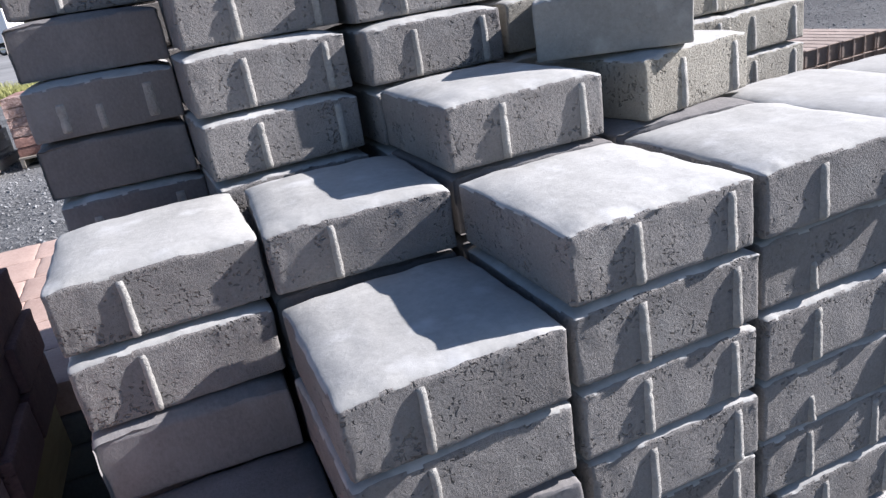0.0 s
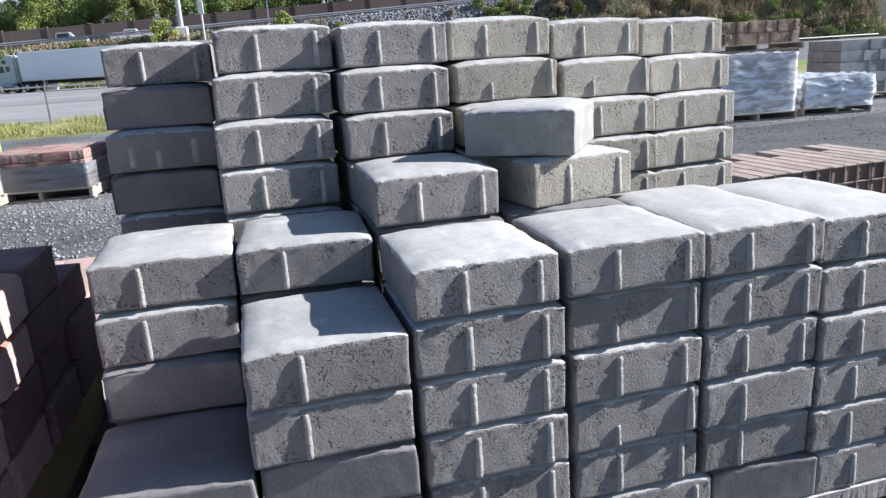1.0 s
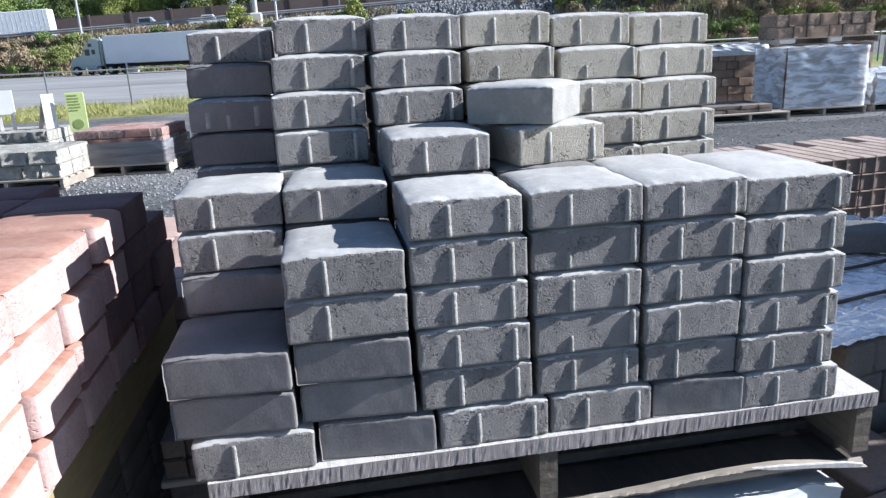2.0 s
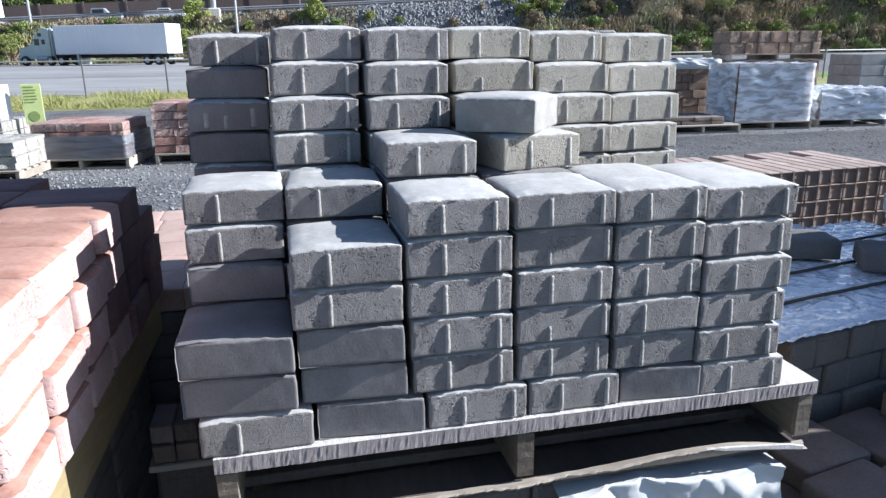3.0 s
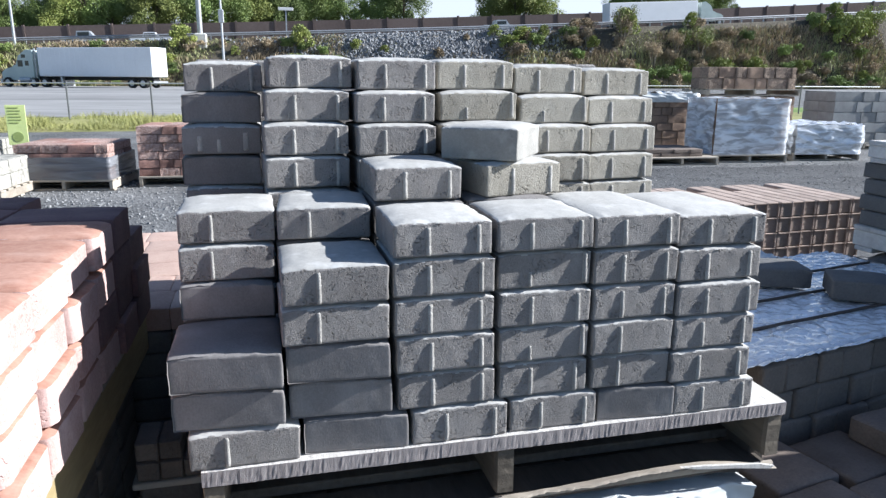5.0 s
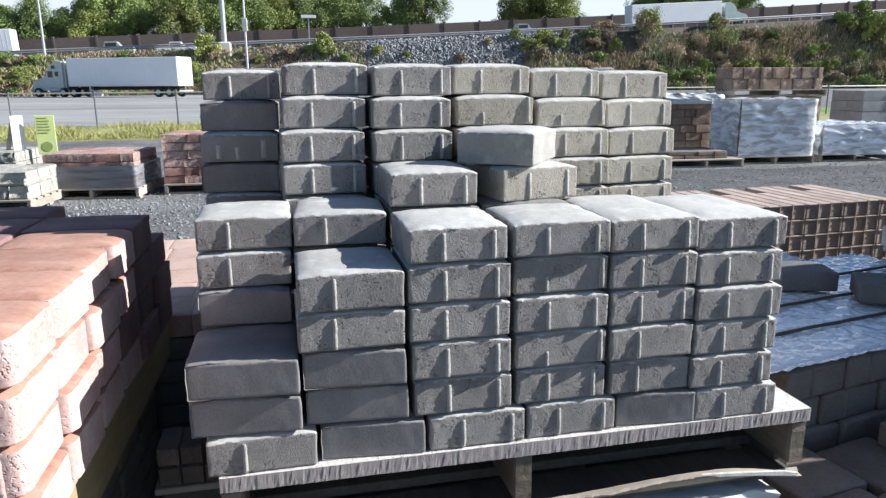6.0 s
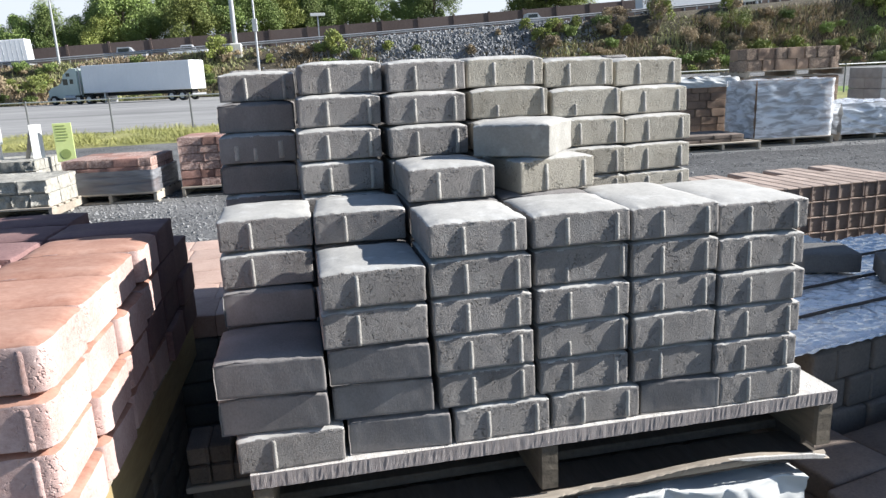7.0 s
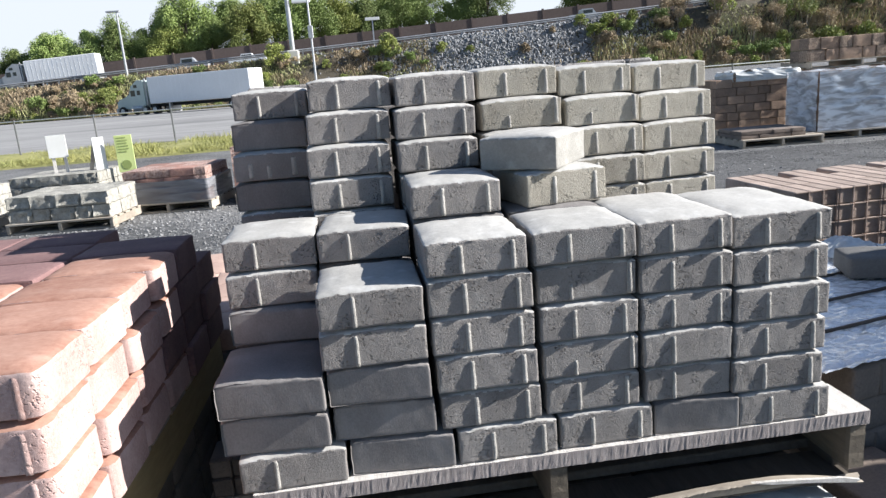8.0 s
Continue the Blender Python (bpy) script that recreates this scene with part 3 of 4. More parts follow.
def sapling(seed, leaf, label, height):
    """Thin bare stems from one root with sparse leaves towards the tips."""
    rnd = random.Random(seed)
    t = thing("sapling", label, "sapling", group="saplings on the bank")
    s, tips = Shape(), []
    for i in range(7):
        a, lean = rnd.uniform(0, 6.28), rnd.uniform(0.1, 0.38)
        top = Vector((math.cos(a) * lean * height, math.sin(a) * lean * height, height * rnd.uniform(0.65, 1.0)))
        mid = top * 0.5 + Vector((rnd.uniform(-0.15, 0.15), rnd.uniform(-0.15, 0.15), height * 0.06))
        s.tube((0, 0, -0.2), mid, 0.055, 0.038, 5)
        s.tube(mid, top, 0.038, 0.012, 5)
        for j in range(4):
            q = mid.lerp(top, 0.2 + 0.2 * j)
            e = q + Vector((rnd.uniform(-0.5, 0.5), rnd.uniform(-0.5, 0.5), rnd.uniform(0.1, 0.6)))
            s.tube(q, e, 0.018, 0.006, 4)
            tips.append(e)
        tips.append(top)
    part("stem", s, STEM, t)
    pts = []
    for i in range(1500):
        p = rnd.choice(tips) + Vector((rnd.gauss(0, 0.28), rnd.gauss(0, 0.28), rnd.gauss(0, 0.3)))
        z, e = rnd.uniform(0.04, 0.1), Euler((rnd.uniform(0, 6.28), rnd.uniform(0, 6.28), rnd.uniform(0, 6.28))).to_matrix()
        pts += [p + e @ Vector(q) for q in ((-z, -z * 0.5, 0), (z * 0.3, -z * 0.6, 0.15 * z), (z, z * 0.4, 0), (-z * 0.4, z * 0.6, -0.1 * z))]
    part("foliage", Shape().quads(pts), leaf, t)
    return t


STEM = surface("pale_stem", (0.22, 0.19, 0.15), (0.38, 0.34, 0.28), 0.9, 3, 20, 0.3, 0.01, 0.1)
young = [sapling(61, LEAF_LIGHT, "sparse bright green sapling on the bank", 4.4), sapling(62, LEAF_RUST, "bare thin-stemmed sapling with a few dry leaves", 3.8)]
for n, (x, y, which, sc) in enumerate(((64.0, 95.5, 0, 1.15), (52.0, 97.0, 1, 1.2), (56.0, 95.0, 1, 0.95), (60.0, 96.0, 1, 0.9), (67.0, 95.0, 1, 1.0), (46.0, 97.0, 1, 0.7), (92.0, 96.5, 0, 1.1), (96.0, 97.0, 0, 1.2), (52.5, 97.6, 0, 1.05))):
    k = min(1, max(0, (y - 92) / 8.0))
    m = pose(x, y, road_z(x) * (k * k * (3 - 2 * k)), 0, 0, 41 * n)
    if n in (0, 1):
        young[which].matrix_world = m @ Matrix.Scale(sc, 4)
    else:
        c = copy_thing(young[which], m)
        c.scale = (sc, sc, sc)

# grass tufts of the verge
rnd = random.Random(6)
pts = []
for i in range(34000):
    x, y = rnd.uniform(-14, 12), rnd.uniform(17.6, 22.6)
    h = rnd.uniform(0.04, 0.15) * (1.2 if -6 < x < -1 else 0.8) * max(0.35, 1.0 + 1.7 * noise.noise(Vector((x * 0.9, y * 0.9, 3))))
    a = rnd.uniform(0, 6.28)
    w = rnd.uniform(0.004, 0.012)
    l = Vector((rnd.gauss(0, 0.12), rnd.gauss(0, 0.12), h))
    p, d = Vector((x, y, 0.03)), Vector((math.cos(a) * w, math.sin(a) * w, 0))
    pts += [p - d, p + d, p + l + d * 0.4, p + l - d * 0.4]
for i in range(70):
    cx, cy, tall = rnd.uniform(-9, 3), rnd.uniform(17.8, 20.6), rnd.uniform(0.12, 0.34)
    for j in range(90):
        a, w = rnd.uniform(0, 6.28), rnd.uniform(0.003, 0.008)
        p = Vector((cx + rnd.gauss(0, 0.16), cy + rnd.gauss(0, 0.16), 0.03))
        d, l = Vector((math.cos(a) * w, math.sin(a) * w, 0)), Vector((rnd.gauss(0, 0.1), rnd.gauss(0, 0.1), tall * rnd.uniform(0.5, 1.1)))
        pts += [p - d, p + d, p + l + d * 0.3, p + l - d * 0.3]
tagged(part("grass", Shape().quads(pts), GRASS), "tufts of dry yellow-green grass", "grass", kind="stuff")


# loose chips on the gravel
rnd = random.Random(77)
chips = Shape()
for i in range(7500):
    if i % 5:
        x, y = rnd.uniform(-5.5, -0.2), rnd.uniform(2.6, 9.5)
    else:
        x, y = rnd.uniform(2.2, 9.5), rnd.uniform(3.4, 9.5)
    r = rnd.uniform(0.004, 0.013) * (1.3 if rnd.random() < 0.1 else 1)
    chips.box(-r, r, -r * 0.8, r * 0.8, -r * 0.5, r * 0.6, pose(x, y, r * 0.3, rnd.uniform(-40, 40), rnd.uniform(-40, 40), rnd.uniform(0, 360)))
CHIP = surface("stone_chip", (0.16, 0.16, 0.16), (0.36, 0.36, 0.355), 0.95, 3, 40, 0.3, 0.003, 0)
tagged(part("gravel_chips", chips, CHIP), "pale loose stone chips on the yard", "gravel", kind="stuff")


# ---- fence, poles ----
fence = thing("chain_fence", "low grey steel post and rail fence along the lot", "fence", kind="structure")
for i in range(24):
    x = -32 + 2.2 * i - 0.05
    part("post", Shape().tube((x, 21, 0), (x, 21, 1.14), 0.026), FENCE, fence)
part("rail", Shape().tube((-34, 21, 1.1), (22, 21, 1.1), 0.02), STEEL, fence)
p = thing("street_lamp", "tall grey steel mast on a pale concrete base beside the highway", "street lamp", pose(-7.2, 98.6, 5.0))
part("mast", Shape().tube((0, 0, 1.5), (0, 0, 15.5), 0.33, 0.26, 14), STEEL, p)
part("base", Shape().soft(-0.8, 0.8, -0.8, 0.8, -1.2, 1.6, 0.15), CONC, p, "pale concrete base")
part("arm", Shape().box(-1.2, 3.2, -0.12, 0.12, 8.2, 8.4), STEEL, p)
part("lamp_head", Shape().soft(0.6, 3.0, -0.3, 0.3, 7.5, 8.15, 0.1), WHITEPAINT, p)
p = thing("utility_pole", "thin pale steel pole at the foot of the bank", "pole", pose(-2.95, 60, 0))
part("shaft", Shape().tube((0, 0, 0), (0, 0, 9.5), 0.1, 0.07, 10), STEEL, p)
part("box", Shape().soft(-0.2, 0.2, -0.25, -0.05, 5.4, 6.4, 0.04), STEEL, p)
p = thing("street_lamp", "slim grey lamp post beyond the lorry park", "street lamp", pose(-29, 99.5, 4.8))
part("mast", Shape().tube((0, 0, 0), (0, 0, 8.2), 0.17, 0.12, 10), STEEL, p)
part("lamp_head", Shape().soft(-1.3, 0.4, -0.15, 0.15, 8.1, 8.35, 0.05), STEEL, p)
p = thing("road_sign", "small white sign board on a post above the noise wall", "sign", pose(4.5, 117.5, 6.3))
part("board", Shape().soft(-1.15, 1.15, -0.08, 0.08, 5.0, 5.45, 0.03), SIGNWHITE, p)
part("post", Shape().box(-0.1, 0.1, 0.082, 0.24, -0.3, 5.3), STEEL, p)


# ---- vehicles ----
def wheel(parent, x, y, r, w):
    t = part("wheel", Shape().tube((x, y - w / 2, r), (x, y + w / 2, r), r, n=22), BLACK, parent)
    part("rim", Shape().tube((x, y - w / 2 - 0.02, r), (x, y + w / 2 + 0.02, r), r * 0.55, n=16), STEEL, t)


def lorry(at, cab_paint, label, length=13.2):
    """An articulated lorry, its nose towards -x."""
    t = thing("lorry", label, "lorry", at)
    tr = part("trailer", Shape().soft(0.0, length, -1.28, 1.28, 1.12, 4.05, 0.06), WHITEPAINT, t, "white corrugated box trailer")
    ridge = Shape().box(-0.02, 0.02, -1.292, -1.281, 1.2, 3.95).mesh("ridge", WHITEPAINT)
    for i in range(int(length / 0.6)):
        o = new("ridge", ridge)
        o.parent, o.location = tr, (0.4 + 0.6 * i, 0, 0)
    part("rear_bumper", Shape().box(length - 0.1, length, -1.2, 1.2, 0.5, 0.7), STEEL, t)
    part("chassis", Shape().box(-3.2, length - 0.5, -0.5, 0.5, 0.75, 1.1), BLACK, t)
    cab = part("cab", Shape().prism([(-3.3, 0.7), (-0.7, 0.7), (-0.7, 3.75), (-1.5, 3.85), (-2.5, 3.2), (-2.9, 2.3), (-3.3, 2.2)], -1.2, 1.2), cab_paint, t)
    part("side_window", Shape().box(-2.65, -2.0, -1.215, -1.2, 2.1, 2.75), GLASSDARK, cab)
    part("sleeper_window", Shape().box(-1.7, -1.25, -1.215, -1.2, 2.2, 2.7), GLASSDARK, cab)
    part("roof_window", Shape().box(-2.1, -1.6, -1.215, -1.2, 3.0, 3.35), GLASSDARK, cab)
    part("hood", Shape().prism([(-5.0, 0.75), (-3.3, 0.75), (-3.3, 2.15), (-4.5, 1.85), (-5.0, 1.5)], -1.0, 1.0), cab_paint, t)
    part("bumper", Shape().soft(-5.2, -4.95, -1.15, 1.15, 0.35, 0.85, 0.06), STEEL, t)
    part("fuel_tank", Shape().tube((-2.6, -1.0, 0.75), (-1.2, -1.0, 0.75), 0.32, n=14), STEEL, t)
    part("exhaust_stack", Shape().tube((-0.55, -1.0, 1.0), (-0.55, -1.0, 4.0), 0.08), STEEL, t)
    part("landing_gear", Shape().box(2.3, 2.5, -0.9, 0.9, 0.1, 1.12), STEEL, t)
    for x in (-4.2, -0.9, 0.5, length - 2.6, length - 1.3):
        for y in (-1.05, 1.05):
            wheel(t, x, y, 0.5, 0.3)
    return t


lorry(pose(-22.15, 85.4, 0.021, 0, 0, -28), GREENPAINT, "parked lorry with pale green cab and long white box trailer", 13.7)
lorry(pose(55, 109, road_z(55) + 0.06, 0, 3.2, 180) @ pose(-16, 0, 0), GREENPAINT, "white box lorry on the highway", 16)
lorry(pose(-46, 112, road_z(-42) + 0.06, 0, -2.6, 0), SILVERPAINT, "white box lorry far along the highway", 10)


def pickup(at, paint, label):
    t = thing("pickup", label, "pickup truck", at)
    b = part("body", Shape().prism([(-2.8, 0.45), (2.8, 0.45), (2.85, 0.95), (1.25, 1.08), (0.75, 1.75), (-0.75, 1.78), (-0.95, 1.1), (-2.8, 1.08)], -0.95, 0.95), paint, t)
    part("side_window", Shape().box(-0.7, 0.75, -0.965, -0.95, 1.12, 1.6), GLASSDARK, b)
    for x in (-1.8, 1.85):
        for y in (-0.86, 0.86):
            wheel(t, x, y, 0.4, 0.25)


pickup(pose(35.5, 105, road_z(35.5) + 0.06, 0, -2.6, 0), SILVERPAINT, "silver pickup truck on the highway")
pickup(pose(-22.5, 107, road_z(-22.5) + 0.06, 0, -2.6, 0), SILVERPAINT, "grey pickup truck on the highway")
pickup(pose(-15, 113, road_z(-15) + 0.06, 0, -2.6, 0), WHITEPAINT, "white pickup truck on the highway")


# ---- pallets and stacks of the yard ----
def pallet(at, w=1.22, d=1.02, wood=WOOD, label="weathered wooden pallet on the gravel", h=0.13, group="pallets in the yard"):
    """A stringer pallet, its front edge at y = 0, its middle at x = 0."""
    t = thing("wooden_pallet", label, "pallet", at, group)
    top = Shape().soft(-w / 2, w / 2, 0, 0.12, h - 0.022, h, 0.003).mesh("deck_board", wood)
    for i in range(6):
        o = new("deck_board", top)
        o.parent, o.location = t, (0, i * (d - 0.12) / 5, 0)
    st = Shape().soft(-0.02, 0.02, 0, d, 0.0225, h - 0.0225, 0.003).mesh("stringer", wood)
    for x in (-w / 2 + 0.025, 0, w / 2 - 0.025):
        o = new("stringer", st)
        o.parent, o.location = t, (x, 0, 0)
    low = Shape().soft(-w / 2, w / 2, 0, 0.1, 0, 0.022, 0.003).mesh("bottom_board", wood)
    for y in (0.02, d / 2 - 0.05, d - 0.12):
        o = new("bottom_board", low)
        o.parent, o.location = t, (0, y, 0)
    return t


def stone_mesh(name, material, w, d, h, seed, rough=0.012, n=(7, 5, 4)):
    """A split stone: chamfered, with a broken face."""
    return block_mesh(name, material, w, d, h, seed, (), rough, 0.004, n, 0.008, 0.008)


def stack(name, label, at, material, w, d, layers, sw, sd, sh, seed, group="stone stacks in the yard", rough=0.012, gap=0.004, category="stone stack", broken=None):
    """Layers of stones, joints broken from layer to layer; each stone a piece."""
    rnd = random.Random(seed)
    t = thing(name, label, category, at, group)
    castings = [stone_mesh("stone", material, sw - gap, sd - gap, sh - 0.002, seed + i, rough) for i in range(3)]
    split = [stone_mesh("stone", broken, sw - gap, sd - gap, sh - 0.002, seed + 9 + i, 0.03) for i in range(2)] if broken else []
    for l in range(layers):
        ny = max(1, round(d / sd))
        for j in range(ny):
            x = -w / 2
            while x < w / 2 - 0.02:
                k = rnd.choice((1.0, 1.0, 0.7, 1.25))
                k = min(k, (w / 2 - x) / sw)
                if w / 2 - x - k * sw < 0.3 * sw:
                    k = (w / 2 - x) / sw
                o = new("stone", rnd.choice(split if broken and rnd.random() < 0.5 else castings))
                o.parent = t
                o.location = (x + k * sw / 2, j * sd + rnd.uniform(-0.008, 0.008), l * sh)
                o.scale = (k, 1, 1)
                x += k * sw
    return t


def film_cover(name, label, at, w, d, h, seed, material, bulge=0.02):
    """Stretch film round a stack, wrinkled, open below."""
    o = Vector((seed, 0, 0))

    def wall(u, v):
        per = u * 2 * (w + d)
        if per < w:
            p = Vector((-w / 2 + per, 0, 0))
            nrm = Vector((0, -1, 0))
        elif per < w + d:
            p = Vector((w / 2, per - w, 0))
            nrm = Vector((1, 0, 0))
        elif per < 2 * w + d:
            p = Vector((w / 2 - (per - w - d), d, 0))
            nrm = Vector((0, 1, 0))
        else:
            p = Vector((-w / 2, d - (per - 2 * w - d), 0))
            nrm = Vector((-1, 0, 0))
        z = v * h
        q = Vector((p.x * 2.2, p.y * 2.2, z * 7 + p.x * 1.6)) + o
        crease = 1.0 - 2.0 * abs(noise.noise(q)) + 0.6 * (0.5 - abs(noise.noise(q * 2.6 + o))) + 0.25 * noise.noise(q * 6)
        out = bulge * (0.35 + 0.5 * crease) * (1.0 - 0.45 * (2 * v - 1) ** 2)
        return p + nrm * out + Vector((0, 0, z))

    t = thing(name, label, "plastic film", at)
    part("side_wrap", Shape().sheet(110, 34, wall), material, t, smooth=True)
    part("top_sheet", Shape().sheet(26, 20, lambda u, v: (-w / 2 + u * w, v * d, h + bulge * (0.3 + noise.noise(Vector((u * 7, v * 7, seed)))) - 0.01)), material, t, smooth=True)
    return t


# left of the yard
pallet(pose(-2.76, 7.85, 0, 0, 0, -8), 1.12)
stack("stone_stack", "red split wall stones on a pallet behind grey film", pose(-2.76, 7.9, 0.13, 0, 0, -8), BRICKRED, 1.04, 0.9, 4, 0.3, 0.3, 0.103, 31, broken=SPLITFACE)
film_cover("stretch_film", "dull grey stretch film round the lower stone layers", pose(-2.76, 7.86, 0.115, 0, 0, -8), 1.08, 0.96, 0.28, 3, plastic_film("dull_film", (0.22, 0.225, 0.24), 0.4, (1, 1, 9), 0.4), 0.012)
pallet(pose(-1.36, 7.95, 0, 0, 0, -4), 1.2)
stack("stone_stack", "uneven stack of red split wall stones on a pallet", pose(-1.36, 8.0, 0.13, 0, 0, -4), BRICKRED, 1.18, 0.8, 6, 0.24, 0.27, 0.101, 32, broken=SPLITFACE)
pallet(pose(-3.78, 7.15, 0, 0, 0, -6), 1.22)
stack("stone_stack", "pale cream rock-faced wall stones on a pallet", pose(-3.78, 7.2, 0.13, 0, 0, -6), PALE, 1.16, 0.9, 2, 0.28, 0.3, 0.15, 33, rough=0.06)
pallet(pose(-4.35, 8.6, 0, 0, 0, -6), 1.22)
stack("stone_stack", "pale cream rock-faced wall stones on a far pallet", pose(-4.35, 8.65, 0.13, 0, 0, -6), PALE, 1.16, 0.9, 3, 0.4, 0.3, 0.13, 34, rough=0.06)
pallet(pose(-5.4, 7.4, 0, 0, 0, -6), 1.22)
stack("stone_stack", "low pale stones on a pallet", pose(-5.4, 7.45, 0.13, 0, 0, -6), PALE, 1.16, 0.9, 3, 0.4, 0.3, 0.13, 35, rough=0.06)


def board_sign(x, y, z, w, h, turn, lean, material, label, bars=0):
    t = thing("sign_board", label, "sign", pose(x, y, z, lean, 0, turn), "signs among the stone pallets")
    part("panel", Shape().soft(-w / 2, w / 2, -0.008, 0.008, 0, h, 0.003), material, t)
    for dx in (-w * 0.3, w * 0.3):
        part("post", Shape().box(dx - 0.018, dx + 0.018, 0.009, 0.04, -z, h * 0.9), PALEWOOD, t)
    rnd = random.Random(3)
    for i in range(bars):
        part("text_bar", Shape().box(-w * 0.36, w * rnd.uniform(0.1, 0.36), -0.0125, -0.009, h * (0.92 - 0.075 * i), h * (0.945 - 0.075 * i)), SIGNINK, t)
    if bars:
        part("emblem", Shape().tube((0, -0.0125, h * 0.2), (0, -0.009, h * 0.2), w * 0.28, n=20), SIGNINK, t)
    return t


board_sign(-3.5, 9.0, 0.45, 0.225, 0.5, 6, 0, SIGNGREEN, "lime green sign panel with dark print and round emblem", 6)
board_sign(-3.83, 9.0, 0.43, 0.15, 0.52, 35, 0, SIGNWHITE, "white sign panel turned aside on a stake")
t = board_sign(-4.36, 9.0, 0.72, 0.24, 0.3, 10, 0, SIGNWHITE, "small white sign board on a leaning stake")
t = thing("timber_prop", "grey timber prop leaning beside the signs", "post", pose(-4.1, 9.0, 0.0, 0, 14, 0))
part("shaft", Shape().box(-0.02, 0.02, -0.02, 0.02, 0.005, 0.95), WOOD, t)

# right of the yard
pallet(pose(7.3, 8.85, 0, 0, 0, -8), 1.3)
stack("stone_stack", "tan wall stones stacked inside clear film on a pallet", pose(7.3, 8.95, 0.13, 0, 0, -8), TAN, 1.16, 0.95, 6, 0.29, 0.31, 0.145, 41)
film_cover("stretch_film", "shiny bluish stretch film round a tall stack of stones", pose(7.3, 8.9, 0.12, 0, 0, -8), 1.26, 1.05, 0.91, 5, FILM, 0.032)
pallet(pose(8.6, 10.6, 1.03, 0, 0, -5), 1.9, label="dark wooden pallet on top of a stone stack")
stack("stone_stack", "brown split stones on a raised pallet", pose(8.55, 10.65, 1.16, 0, 0, -5), TAN, 1.85, 0.6, 2, 0.34, 0.3, 0.2, 43, rough=0.05, gap=0.014, broken=SPLIT_TAN)
stack("stone_stack", "brown stones below the raised pallet", pose(8.6, 10.66, 0.0, 0, 0, -5), TAN, 1.8, 0.9, 6, 0.34, 0.3, 0.171, 44)
pallet(pose(8.8, 8.85, 0, 0, 0, -8), 1.22)
stack("stone_stack", "pale stones under loose white film on a pallet", pose(8.8, 8.9, 0.13, 0, 0, -8), SLATE, 1.1, 0.9, 3, 0.29, 0.3, 0.14, 45)
film_cover("stretch_film", "torn white film sagging over a low stack", pose(8.8, 8.86, 0.11, 0, 0, -8), 1.2, 1.0, 0.49, 8, FILM, 0.07)
pallet(pose(11.1, 10.4, 0, 0, 0, -4), 1.6)
stack("slab_stack", "grey concrete slabs in tall layers on a pallet", pose(11.1, 10.45, 0.13, 0, 0, -4), SLATE, 1.5, 0.9, 5, 0.5, 0.45, 0.2, 46, category="slab stack", rough=0.004)
pallet(pose(5.95, 8.7, 0, 0, 0, -4), 1.25, 1.1)
stack("slab_stack", "brown broken-edged slabs in low layers on a pallet", pose(5.85, 8.8, 0.13, 0, 0, -4), BROWN, 1.0, 0.8, 2, 0.4, 0.4, 0.06, 47, category="slab stack", rough=0.004)
pallet(pose(6.5, 10.5, 0.0, 0, 0, -6), 1.3)
stack("stone_stack", "brown stones stacked on dark slabs", pose(6.5, 10.55, 0.13, 0, 0, -6), TAN, 1.25, 0.8, 6, 0.3, 0.27, 0.14, 48)
film_cover("plastic_sheet", "white plastic sheet lying over a stack of stones", pose(6.75, 10.5, 0.92, 0, 0, -6), 1.1, 0.8, 0.16, 9, WHITEFILM, 0.05)


# ---- right side: plastic covered stack, pavers, dark stack ----
def small_set(name, material, seed, ribs=()):
    return {"rib": [block_mesh(name, material, BW, BD, BH, seed + i, ribs, 0.0012, 0.007, (14, 9, 8), 0.007, round_side=0.010) for i in range(3)]}


taupe_set, brown_set, charcoal_set = small_set("concrete_block", TAUPE, 300, ((0.4, 0.005, 0.05, 0.9, 0.004),)), small_set("concrete_block", BROWN, 310), small_set("concrete_block", CHARCOAL, 320)
FRAME = pose(0.80, 0.36, 0, 0, 0, 11)
pallet(pose(0.80, 0.36, 0, 0, 0, 11) @ pose(0.62, 0, 0), 1.3, 0.9, label="wooden pallet under the taupe blocks")
rnd = random.Random(51)
taupe_stack = thing("block_stack", "stack of taupe concrete blocks under a plastic sheet", "block stack")
for l in range(4):
    for i in range(6):
        for j in range(4 if l == 3 else 1):
            x = -0.04 + 0.25 * i + (0.09 if l % 2 else 0)
            m = FRAME @ pose(x + 0.123, 0.205 * j + rnd.uniform(-0.008, 0.008), 0.135 + 0.1005 * l, 0, 0, rnd.uniform(-1.8, 1.8))
            o = new("block", rnd.choice(taupe_set["rib"]))
            o.parent = taupe_stack
            o.matrix_world = m
            o.scale = (0.245 / BW, 1, 0.1 / BH)
            if j == 0:
                add_ribs(o)


def plastic_top(u, v):
    x, y = -0.06 + 1.5 * u, -0.015 + 0.86 * v
    row = (y / 0.205) % 1.0
    dip = -0.008 if row < 0.07 else 0.0
    q = Vector((x * 13 + y * 5, y * 20 - x * 4, 2))
    z = 0.547 + dip + 0.009 * abs(noise.noise(q)) + 0.008 * abs(noise.noise(q * 2.1 + Vector((3, 1, 0))))
    return FRAME @ Vector((x, y, z))


